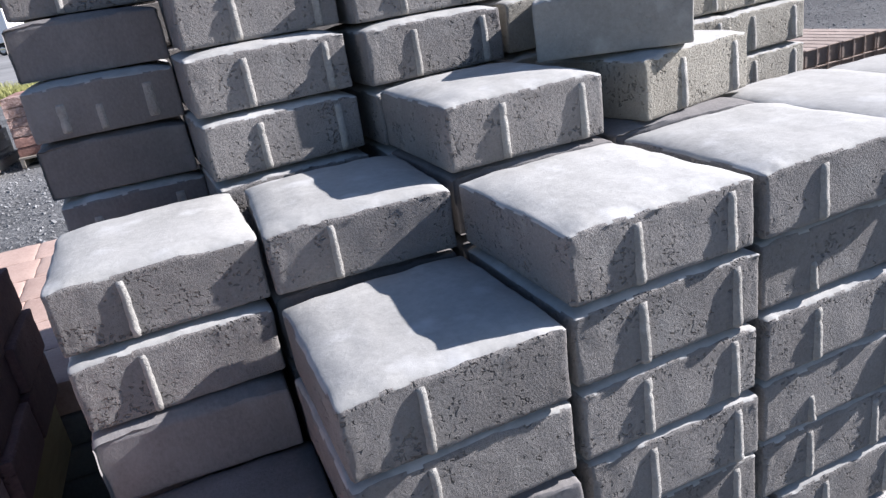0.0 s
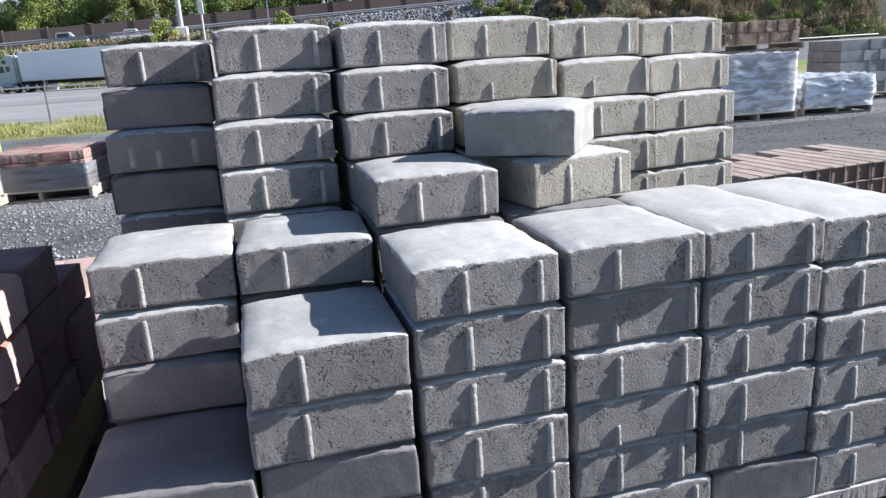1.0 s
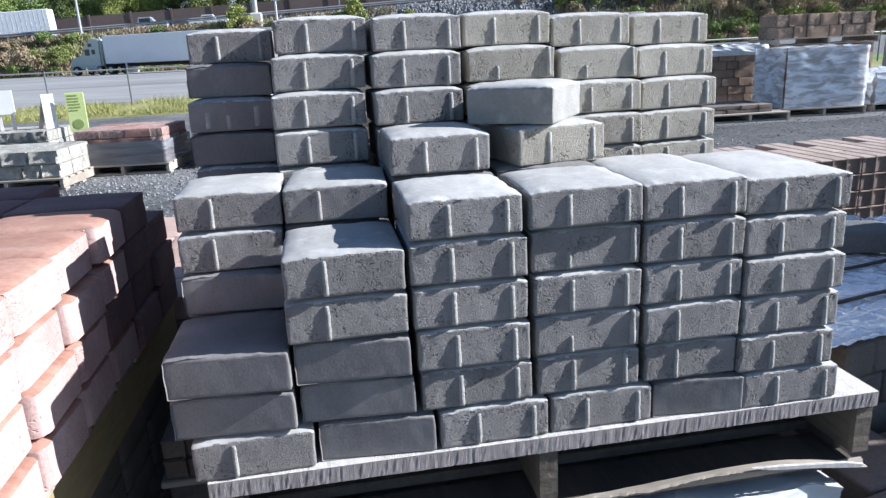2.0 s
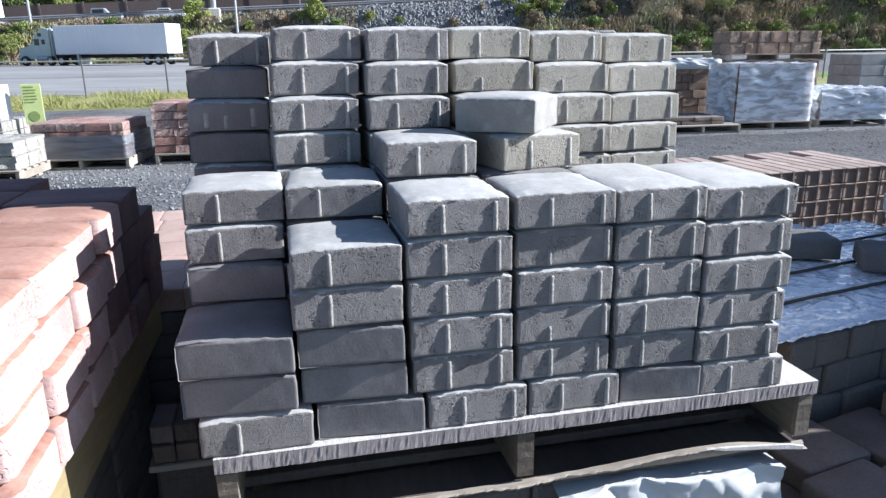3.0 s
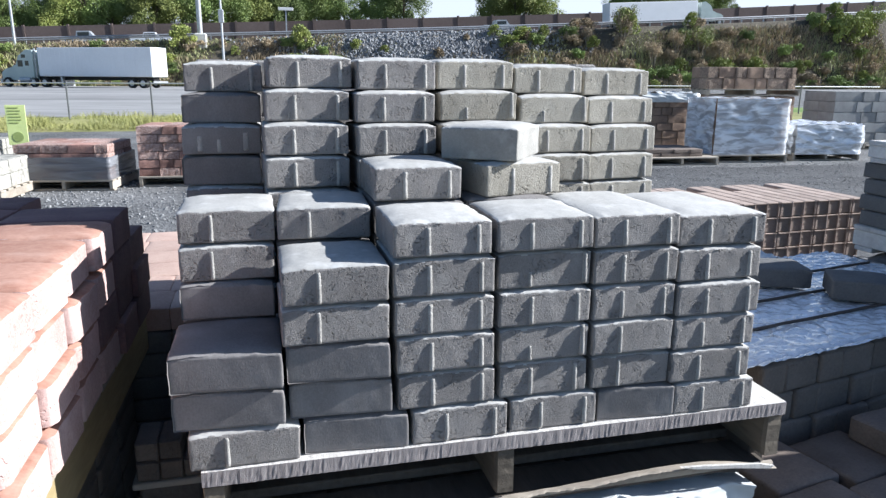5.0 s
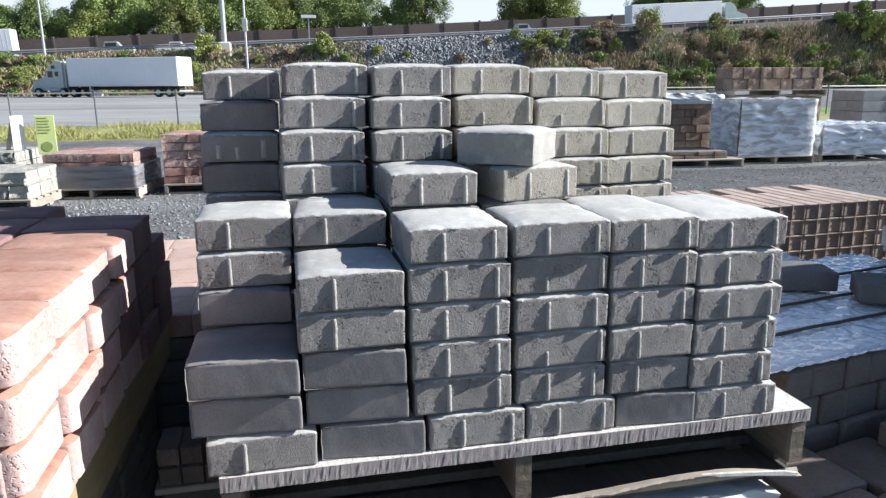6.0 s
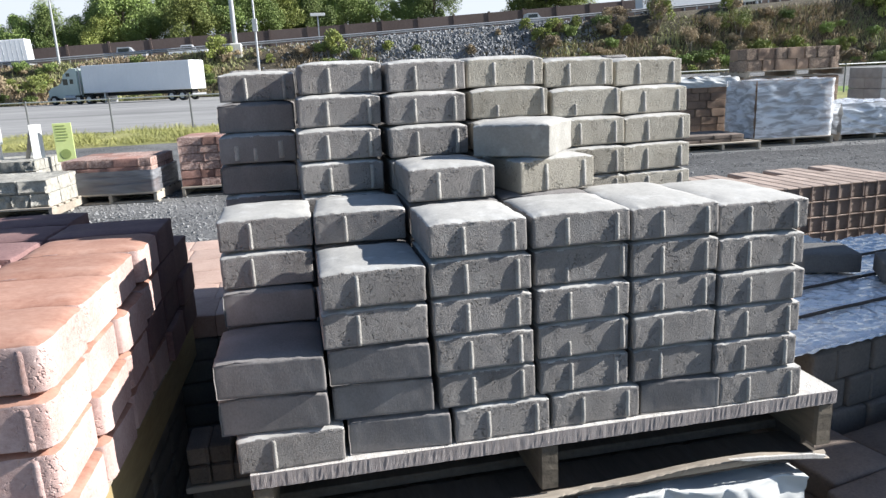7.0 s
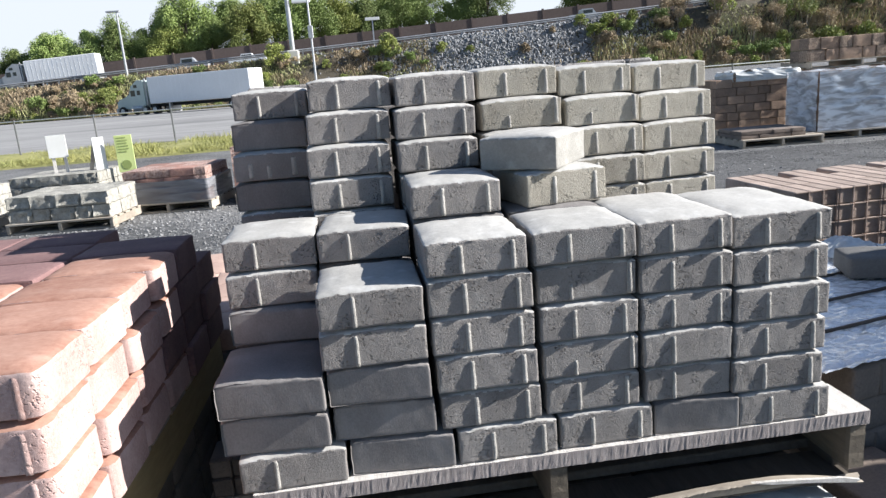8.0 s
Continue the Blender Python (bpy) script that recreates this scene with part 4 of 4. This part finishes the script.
tagged(part("plastic_sheet", Shape().sheet(200, 130, plastic_top), BLUEFILM, smooth=True), "crinkled bluish plastic sheet spread over taupe blocks", "plastic sheet")
CORD = surface("dark_cord", (0.07, 0.055, 0.045), (0.12, 0.1, 0.08), 0.9)
for j in (1, 2, 3):
    pts = [FRAME @ Vector((-0.05 + 0.06 * i, 0.205 * j - 0.01, 0.557 + 0.003 * noise.noise(Vector((i * 0.36, j, 0))))) for i in range(25)]
    tagged(part("cord", Shape().cord(pts, 0.0055), CORD), "thin dark cord lying along the plastic sheet", "cord", "cords on the plastic sheet")
for x, y, a in ((1.39, 0.955, -18), (1.545, 0.735, -32)):
    o = new("concrete_block", charcoal_set["rib"][0])
    o.matrix_world = pose(x, y, 0.562, 0, 0, a)
    o.scale = (1.1, 0.9, 1.0)
    tagged(o, "single charcoal concrete block lying on the plastic sheet", "concrete block", "blocks on the plastic sheet")


def rag(u, v):
    x, y = 0.30 * u, 0.5 * v
    return FRAME @ Vector((0.76 + x, 0.68 + 0.4 * y, 0.566 + 0.06 * math.sin(math.pi * min(1, u * 1.1)) * (0.7 + 0.3 * noise.noise(Vector((u * 5, v * 4, 0)))) + 0.01 * noise.noise(Vector((u * 14, v * 14, 4)))))


tagged(part("plastic_wrap", Shape().sheet(30, 30, rag), WHITEFILM, smooth=True), "folded white plastic wrap lying on the sheet", "plastic wrap")

# rows of brown pavers standing on edge
paver = Shape().soft(0.002, 0.081, 0.0, 0.2, 0.0, 0.083, 0.005).soft(0.072, 0.081, -0.009, 0.004, 0.002, 0.082, 0.002).soft(0.003, 0.0715, -0.007, 0.004, 0.075, 0.0825, 0.002).mesh("paver", PAVER)
pav = thing("paver_stack", "rows of brown concrete pavers stacked tightly on a pallet", "paver stack", pose(1.72, 1.98, 0, 0, 0, 3))
for l in range(7):
    for i in range(13):
        for j in range(3):
            if l < 6 and j:
                continue
            if l == 6 and (i, j) in ((3, 2), (6, 2), (10, 2)):
                continue
            o = new("paver", paver)
            o.parent = pav
            o.location = (0.083 * i, 0.203 * j + 0.004 * ((i * 7 + l * 3) % 3) - 0.004, 0.094 + 0.0845 * l)
pallet(pose(1.72, 1.96, 0, 0, 0, 3) @ pose(0.54, 0, 0) @ Matrix.Diagonal((1, 1, 0.72, 1)), 1.15, 0.7, label="low wooden pallet under brown pavers")
part("inner_core", Shape().box(0.005, 1.07, 0.21, 0.6, 0.094, 0.598), BROWN, pav)

# dark stack on its pallet
pallet(pose(2.80, 0.98, 0.53, 0, 0, 2), 1.0, 0.6, PALEWOOD, "bleached pallet carrying dark slabs", 0.12)
for i in range(4):
    for j in range(2):
        o = new("concrete_block", charcoal_set["rib"][(i + j) % 3])
        o.matrix_world = pose(2.41 + 0.25 * i, 1.03 + 0.24 * j, 0.0, 0, 0, 0)
        o.scale = (1.2, 1.1, 0.53 / BH)
        tagged(o, "tall dark concrete block below a bleached pallet", "concrete block", "dark blocks below the pallet")
for l in range(4):
    for i, j in ((i, j) for i in range(4) for j in range(2)):
        o = new("concrete_block", charcoal_set["rib"][(i + l + j) % 3])
        o.matrix_world = pose(2.42 + 0.235 * i, 1.0 + 0.285 * j + 0.01 * (l % 2), 0.651 + 0.0765 * l, 0, 0, 1.5 * (l % 2))
        o.scale = (1.22, 1.4, 1.0)
        tagged(o, "charcoal concrete block in a stack on a bleached pallet", "concrete block", "charcoal block stack")
pallet(pose(2.81, 0.95, 0.958, 0, 0, 2), 1.05, 0.6, PALEWOOD, "bleached pallet lying on charcoal blocks", 0.1)

# unseen stacks of the same charcoal blocks, side by side, added to shade the plastic sheet
for n, (x, y) in enumerate(((2.27, -0.72), (2.32, 0.10))):
    pallet(pose(x + 0.5, y, 0, 0, 0, 2), 1.1, 0.78, WOOD, "wooden pallet under charcoal blocks")
    cs = thing("block_stack", "unseen tall stack of charcoal blocks, added to shade the plastic sheet", "block stack", pose(x, y, 0.131, 0, 0, 2), "charcoal block stacks")
    for l in range(16 + n):
        for i in range(4):
            for j in range(3):
                o = new("block", charcoal_set["rib"][(i + j + l) % 3])
                o.parent = cs
                o.location = (0.125 + 0.25 * i, 0.02 + 0.25 * j, 0.0765 * l)
                o.scale = (0.245 / BW, 0.245 / BD, 1)

# low brown blocks beside the pallet
rnd = random.Random(61)
for l in range(5):
    for i in range(3):
        for j in range(2):
            if l == 4 and i < 2:
                continue
            o = new("concrete_block", rnd.choice(brown_set["rib"]))
            o.matrix_world = pose(0.80 + 0.235 * i + 0.05 * (l % 2), -0.10 + 0.225 * j + (0.02 if l % 2 else 0), 0.0 + 0.0765 * l, 0, 0, 12 + rnd.uniform(-3, 3))
            o.scale = (1.2, 1.08, 1)
            tagged(o, "brown concrete block in a low pile", "concrete block", "low brown block pile")


# ---- the grey pallet and what lies under it ----
DECK = 0.629
gp = thing("wooden_pallet", "weathered wooden pallet with a frayed bleached front board", "pallet", pose(-0.02, 0, 0.476))


def frayed_board(name, x0, x1, y0, y1, z0, z1, seed, fray=0.004, sag=0.0):
    rndf = random.Random(seed)
    n = 260
    s = Shape()
    rows = []
    for i in range(n + 1):
        x = x0 + (x1 - x0) * i / n
        dz = sag * math.sin(math.pi * i / n)
        a, b, c = rndf.uniform(-fray, fray * 0.5), rndf.uniform(-fray, fray), rndf.uniform(-fray, fray * 0.6)
        k = len(s.v)
        s.v += [Vector(p) for p in ((x, y0 + a, z0 + dz + c), (x, y0 + b, (z0 + z1) / 2 + dz), (x, y0 + 0.3 * a, z1 + dz), (x, y1, z1 + dz), (x, y1, z0 + dz))]
        rows.append(k)
    for i in range(n):
        k, m = rows[i], rows[i + 1]
        s.f += [(k + q, m + q, m + (q + 1) % 5, k + (q + 1) % 5) for q in range(5)]
    s.f += [tuple(rows[0] + q for q in range(5)), tuple(rows[-1] + q for q in range(4, -1, -1))]
    return s


FRAY = surface("frayed_end_grain", (0.20, 0.17, 0.165), (0.44, 0.40, 0.385), 0.9, 5, 40, 0.6, 0.003, 0.05, stretch=(110, 0.8, 0.8), spots=0.5, spot_colour=(0.13, 0.105, 0.11), spot_scale=4)
fb = part("deck_board", frayed_board("deck_board", -0.625, 0.625, 0.0, 0.135, 0.1225, 0.1525, 5, 0.0006), PALEWOOD, gp, "frayed bleached front board")
fb.data.materials.append(FRAY)
for f in fb.data.polygons:
    if abs(f.normal.y) > 0.5:
        f.material_index = 1
# inner boards coloured dark for the shade below the deck
db = Shape().soft(-0.62, 0.62, 0, 0.12, 0.12, 0.152, 0.003).mesh("deck_board", SHADEWOOD)
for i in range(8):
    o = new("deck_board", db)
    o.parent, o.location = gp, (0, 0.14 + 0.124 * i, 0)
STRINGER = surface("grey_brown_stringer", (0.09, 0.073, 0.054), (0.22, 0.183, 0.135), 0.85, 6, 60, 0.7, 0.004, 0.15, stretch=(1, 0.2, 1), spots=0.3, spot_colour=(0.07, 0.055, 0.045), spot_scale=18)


def stringer(x, seed):
    """A sawn bearer with a split, chipped front end."""
    rnds = random.Random(seed)
    s = Shape()
    n = 9
    for i in range(n + 1):
        z = 0.0225 + 0.096 * i / n
        f = rnds.uniform(-0.001, 0.001)
        for y, w in ((0.004 + f, 0.017), (0.014, 0.020), (0.55, 0.020), (1.1, 0.020)):
            s.v += [Vector((x - w, y, z)), Vector((x + w, y, z))]
    for i in range(n):
        k, m = 8 * i, 8 * i + 8
        s.f.append((k, k + 1, m + 1, m))
        s.f.append((k + 6, m + 6, m + 7, k + 7))
        for q in (0, 2, 4):
            s.f += [(k + q, m + q, m + q + 2, k + q + 2), (k + q + 1, k + q + 3, m + q + 3, m + q + 1)]
    for k in (0, 8 * n):
        s.f += [(k + q, k + q + 1, k + q + 3, k + q + 2) for q in (0, 2, 4)]
    return s


for x in (-0.605, -0.037, 0.603):
    part("stringer", stringer(x, int(70 + 20 * x)), STRINGER, gp)


def split_board(seed):
    """A thin bottom board, bowed up, its free edge torn and its end broken off."""
    rndf = random.Random(seed)
    s = Shape()
    n = 200
    rows = []
    for i in range(n + 1):
        x = -0.62 + 1.235 * i / n
        hump = 0.017 * math.exp(-((x - 0.36) / 0.24) ** 2)
        drop = 0.022 * max(0.0, (x - 0.42) / 0.2) ** 1.5
        z = 0.010 + hump - drop + 0.0012 * noise.noise(Vector((x * 30, 0, seed)))
        tear = 0.008 * noise.noise(Vector((x * 9, 3, seed))) + 0.003 * noise.noise(Vector((x * 60, 1, seed)))
        th = 0.008 + 0.003 * noise.noise(Vector((x * 14, 7, seed)))
        f = rndf.uniform(-0.0015, 0.0015)
        rows.append(len(s.v))
        s.v += [Vector((x, -0.004 + tear + f, z - th)), Vector((x, -0.008 + tear + f, z - 0.3 * th)), Vector((x, -0.002 + tear, z)), Vector((x, 0.012, z - 0.001)), Vector((x, 0.013, 0.004)), Vector((x, 0.006, 0.0))]
    for i in range(n):
        k, m = rows[i], rows[i + 1]
        s.f += [(k + q, m + q, m + (q + 1) % 6, k + (q + 1) % 6) for q in range(6)]
    s.f += [tuple(rows[0] + q for q in range(6)), tuple(rows[-1] + q for q in range(5, -1, -1))]
    return s


torn = part("bottom_board", Shape().soft(-0.62, 0.60, 0.0135, 0.12, -0.012, 0.003, 0.002), SHADEWOOD, gp)
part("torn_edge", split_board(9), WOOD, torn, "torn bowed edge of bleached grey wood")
# strip added below the right stringer to keep sun out from underneath
part("spacer", Shape().soft(0.583, 0.623, 0.05, 1.0, -0.024, 0.0222, 0.002), SHADEWOOD, gp)
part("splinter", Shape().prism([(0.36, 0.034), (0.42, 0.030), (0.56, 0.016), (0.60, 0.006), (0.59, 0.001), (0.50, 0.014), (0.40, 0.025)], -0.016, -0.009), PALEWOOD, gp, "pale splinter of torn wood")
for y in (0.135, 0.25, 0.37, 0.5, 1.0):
    part("bottom_board", Shape().soft(-0.62, 0.62, y, y + 0.1, 0, 0.022, 0.003), SHADEWOOD, gp)


def drape(u, v):
    x = 0.02 + 0.515 * u
    lip = 0.452 + 0.004 * math.sin(5 * u)
    if v < 0.6:
        y, z = 0.004 - 0.035 * (1 - v / 0.6), 0.10 + (lip - 0.10) * v / 0.6
    else:
        y, z = 0.004 + (v - 0.6) / 0.4 * 0.05, lip
    q = Vector((x * 6 + z * 5, y * 3, z * 3 - x * 3))
    k = 1.2 * abs(noise.noise(q)) + 0.35 * abs(noise.noise(q * 2.3))
    return x + 0.01 * noise.noise(q * 1.7), y - (0.05 * k if v < 0.62 else 0.01 * k), z - (0.02 * k if v > 0.4 else 0)


tagged(part("plastic_sheet", Shape().sheet(120, 70, drape), WHITEFILM, smooth=True), "crumpled white plastic sheet over the stack under the pallet", "plastic sheet")
pallet(pose(-0.02, 0.03, 0), 1.2, 1.05, label="wooden pallet at the bottom of the stack")
rnd = random.Random(71)
under_stack = thing("block_stack", "lower stack of taupe blocks under white plastic", "block stack")
for l in range(4):
    for i in range(6):
        for j in range(2):
            o = new("block", rnd.choice(taupe_set["rib"]))
            o.parent = under_stack
            o.matrix_world = pose(-0.50 + 0.192 * i, 0.06 + (0.8 * j), 0.131 + 0.0765 * l)


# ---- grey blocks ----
grey_set = block_set("concrete_block", GREY, plain=GREY_PLAIN, smooth_top=SUNLIT_TOP, crust=RIB_CRUST)
buff_set = block_set("concrete_block", GREY_BUFF, smooth_top=SUNLIT_TOP, crust=RIB_CRUST)
FRONT = "front rows of grey blocks"
L_RIB = "grey concrete block with two moulded ribs, pitted face"
L_BUFF = "buff grey concrete block with two moulded ribs, pitted face"
L_PLAIN = "grey concrete block with its smooth side outward"
rnd = random.Random(2)
PITCH = (0.0757, 0.0760, 0.0762, 0.0762, 0.0756, 0.0738)
MID = ((-0.679, -0.496), (-0.488, -0.296), (-0.286, -0.094), (-0.083, 0.110), (0.118, 0.302), (0.306, 0.502))
ROWS_X = (
    ((-0.664, -0.466), (-0.457, -0.258), (-0.250, -0.055), (-0.048, 0.142), (0.147, 0.319), (0.320, 0.514)),
    ((-0.688, -0.490), (-0.481, -0.289), (-0.278, -0.083), (-0.072, 0.116), (0.127, 0.303), (0.305, 0.496)),
    ((-0.688, -0.491), (-0.484, -0.294), (-0.281, -0.088), (-0.076, 0.113), (0.122, 0.303), (0.307, 0.500)),
    ((-0.679, -0.498), (-0.490, -0.295), (-0.285, -0.091), (-0.080, 0.112), (0.119, 0.303), (0.308, 0.502)),
    ((-0.677, -0.494), (-0.487, -0.296), (-0.287, -0.091), (-0.082, 0.110), (0.116, 0.301), (0.306, 0.502)),
    ((-0.676, -0.490), (-0.486, -0.299), (-0.287, -0.099), (-0.088, 0.108), (0.112, 0.300), (0.304, 0.507)),
)
ROWS_Y = (
    (0.007, 0.014, 0.008, 0.012, 0.010, 0.004),
    (0.012, 0.016, 0.010, 0.014, 0.012, 0.004),
    (0.004, 0.004, 0.004, 0.010, 0.006, 0.006),
    (0.192, 0.000, 0.004, 0.006, 0.008, 0.004),
    (0.205, -0.004, 0.002, 0.010, 0.006, 0.010),
    (0.210, 0.198, 0.000, 0.000, 0.004, 0.014),
)
KINDS = (
    ("half", "plain", "rib", "rib", "plain", "rib"),
    ("plain", "plain", "rib", "rib", "half", "rib"),
    ("plain", "plain", "rib", "worn", "half", "rib"),
    ("plain", "half", "rib", "rib", "rib", "rib"),
    ("half", "half", "rib", "worn", "rib", "rib"),
    ("half", "half", "rib", "rib", "rib", "rib"),
)
for l in range(6):
    for c in range(6):
        (x0, x1), y, kind = ROWS_X[l][c], ROWS_Y[l][c], KINDS[l][c]
        p = PITCH[c]
        high = p - 0.001 if l < 5 else 0.070
        put_block(grey_set, kind, x0, x1, y, DECK + l * p + 0.001, high, L_PLAIN if kind == "plain" else L_RIB, FRONT, rnd.uniform(-0.7, 0.7) - (4 if l == 5 and c == 1 else 0), 0.29 if l == 5 and c > 3 else BD)
        # the row behind
        if not (l == 5 and c in (0, 1, 4, 5)) and not (c == 0 and l > 2):
            put_block(grey_set, "plain", MID[c][0], MID[c][1], 0.212, DECK + l * p + 0.001, high, L_PLAIN, FRONT, rnd.uniform(-0.5, 0.5))
BACK_X = ((-0.684, -0.500), (-0.482, -0.290), (-0.280, -0.092), (-0.082, 0.118), (0.124, 0.316), (0.324, 0.530))
BACK_Y = (0.575, 0.430, 0.412, 0.446, 0.466, 0.500)
BACK_TURN = (0.0, 1.5, 1.5, 3.0, 3.5, 7.0)
BACK_TOP = (1.366, 1.380, 1.376, 1.377, 1.366, 1.360)
SMEARED = [block_mesh("concrete_block", GREY_PLAIN, BW, BD, BH, 640 + i, ((0.22, 0.0022, 0.1, 0.6, 0.006), (0.46, 0.0018, 0.05, 0.5, 0.005), (0.8, 0.0022, 0.1, 0.7, 0.007)), 0.0006, smooth_top=SUNLIT_TOP, crust=RIB_CRUST) for i in range(2)]
grey_set["smeared"] = SMEARED
for c in range(6):
    p = (BACK_TOP[c] - DECK) / 10
    for l in range(10):
        y = BACK_Y[c] + (0, 0, 0, 0, 0, 0, 0, 0.008, 0.030, 0.054)[l] + rnd.uniform(-0.004, 0.004)
        kind = "rib"
        if c == 0 and l < 9:
            kind = "smeared" if l in (7, 5) else "plain"
        elif l == 8 and c in (3, 4):
            kind = "worn"
        dx = rnd.uniform(-0.004, 0.004) - ((0.008, 0.016, 0.008, 0, 0, 0)[c] if l < 9 else 0) + (0.006 if c in (4, 5) and l < 9 else 0)
        put_block(buff_set if c > 2 else grey_set, kind, BACK_X[c][0] + dx, BACK_X[c][1] + dx, y, DECK + l * p + 0.001, p - 0.001, L_PLAIN if c == 0 and l < 9 else (L_BUFF if c > 2 else L_RIB), "back rows of grey blocks", rnd.uniform(-1.0, 1.0) + BACK_TURN[c])
fill = Shape()
for r in range(2):
    for x0, x1 in ((-0.668, -0.585), (-0.582, -0.378), (-0.375, -0.172), (-0.169, 0.038), (0.041, 0.234), (0.237, 0.425), (0.428, 0.506)):
        for l in range(10):
            fill.soft(x0, x1, 0.84 + 0.2 * r if l > 6 else 0.78 + 0.2 * r, (1.03 if l > 6 else 0.97) + 0.2 * r, DECK + 0.0745 * l + 0.001, DECK + 0.0745 * (l + 1) - 0.001, 0.006)
tagged(part("block_rows", fill, GREY), "grey concrete blocks filling the back of the pallet", "concrete block", kind="stuff")
# loose blocks on top of the second row
put_block(grey_set, "rib", -0.287, -0.100, 0.212, 1.080, BH, "loose grey concrete block set on the second row", "loose grey blocks", 0)
low = put_block(buff_set, "rib", 0.0, 0.19, 0.0, 1.080, BH, "loose buff grey concrete block turned askew on the stack", "loose grey blocks", 0)
low.matrix_world = pose(-0.040, 0.214, 1.080, 0, 0, 12) @ pose(0.092, 0, 0) @ Matrix.Diagonal((1, 0.9, 1, 1))
loose_set = {"pale": [block_mesh("concrete_block", LOOSE, BW, BD, BH, 77, smooth_top=SUNLIT_TOP)]}
top = put_block(loose_set, "pale", 0.0, 0.19, 0.0, 1.156, BH, "loose grey concrete block lying askew on another", "loose grey blocks", 0)
top.matrix_world = pose(0.022, 0.208, 1.156, 0, 0, -35) @ pose(-0.0875, 0, 0) @ Matrix.Diagonal((0.175 / BW, 1, 1, 1))


# ---- red blocks on the neighbouring pallet ----
red_set = block_set("concrete_block", RED, lean=-0.004, n=(26, 16, 10), smooth_top=RED_TOP, round_side=0.019, pillow=0.009, round_top=0.005)
plum_set = {"rib": [block_mesh("concrete_block", PURPLE, BW, BD, BH, 400 + i, (), 0.0008, 0.004, (16, 10, 8)) for i in range(3)]}
RP = pose(-0.878, -0.181, 0, 0, 0, -1.7)
RED_DECK = 0.652
rp = thing("wooden_pallet", "yellowish wooden pallet with long side planks under the red blocks", "pallet", RP @ pose(0, -0.01, RED_DECK - 0.13))
for x in (-0.045, -0.37, -0.70):
    part("stringer", Shape().soft(x - 0.02, x + 0.02, 0.0, 1.15, 0.0, 0.112, 0.004), YELLOWWOOD, rp)
for i in range(8):
    part("deck_board", Shape().soft(-0.72, -0.02, 0.145 * i, 0.145 * i + 0.13, 0.1125, 0.13, 0.003), WOOD, rp)
red_base = thing("block_stack", "dark lower stack of blocks under the red pallet", "block stack", RP)
for l in range(7):
    for j in range(5):
        o = new("block", taupe_set["rib"][(j + l) % 3])
        o.parent = red_base
        o.matrix_basis = pose(-0.20, 0.02 + 0.23 * j, 0.0745 * l)
        o.scale = (1.2, 1.1, 0.985)
        o = new("block", taupe_set["rib"][(j + l + 1) % 3])
        o.parent = red_base
        o.matrix_basis = pose(-0.55, 0.02 + 0.23 * j, 0.0745 * l)
        o.scale = (1.2, 1.1, 0.985)
rnd = random.Random(91)
for l in range(4):
    for j in range(6):
        for i in range(3):
            if j > 4 and i == 0 and l > 2:
                continue
            dark = j > 3 or (j == 3 and rnd.random() < 0.4)
            sets = plum_set if dark else red_set
            dx = -0.0035 * ((l * 3 + j * 5) % 4)
            y = 0.192 * j + rnd.uniform(-0.004, 0.004) + (0.012 if l % 2 else 0) - 0.012
            o = new("concrete_block", rnd.choice(sets["rib"]))
            o.matrix_world = RP @ pose(-0.13 - 0.264 * i + dx, y, RED_DECK + 0.001 + 0.0865 * l, 0, 0, rnd.uniform(-1.5, 1.5))
            o.scale = (0.2555 / BW, 0.182 / BD, 0.0856 / BH)
            add_ribs(o)
            tagged(o, "plum brown concrete block on the red stack" if dark else "salmon red concrete block with worn round edges", "concrete block", "red block stack")

# pink blocks behind, between the two pallets
pink_set = {"rib": [block_mesh("concrete_block", PINK, BW, BD, BH, 500 + i, (), 0.0008, 0.004, (16, 10, 8)) for i in range(3)]}
pink_stack = thing("block_stack", "stack of pale pink concrete blocks, lower layers coloured dark for shade", "block stack")
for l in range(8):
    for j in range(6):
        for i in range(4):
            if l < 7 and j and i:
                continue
            # layers below the top one use charcoal for the shade in the gap
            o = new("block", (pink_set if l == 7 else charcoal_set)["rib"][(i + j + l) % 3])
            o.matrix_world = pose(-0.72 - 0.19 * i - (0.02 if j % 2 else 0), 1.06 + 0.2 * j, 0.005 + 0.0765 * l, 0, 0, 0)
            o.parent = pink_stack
# small brown pavers low between the pallets
pv = Shape().soft(0.002, 0.058, 0.0, 0.12, 0.0, 0.053, 0.004).soft(0.051, 0.058, -0.008, 0.004, 0.002, 0.052, 0.002).soft(0.003, 0.0505, -0.006, 0.004, 0.047, 0.0525, 0.002).mesh("paver", BROWN)
t = thing("paver_stack", "small brown pavers stacked on a wooden shelf board", "paver stack", pose(-0.865, 0.56, 0.0, 0, 0, 0))
part("shelf_board", Shape().soft(-0.01, 0.17, -0.01, 0.2, 0.285, 0.303, 0.003), WOOD, t)
part("support", Shape().soft(0.0, 0.16, 0.02, 0.2, 0.0, 0.284, 0.01), TAUPE, t)
for l in range(2):
    for i in range(3 - l):
        o = new("paver", pv)
        o.parent, o.location = t, (0.058 * i, 0.004 * l, 0.304 + 0.054 * l)
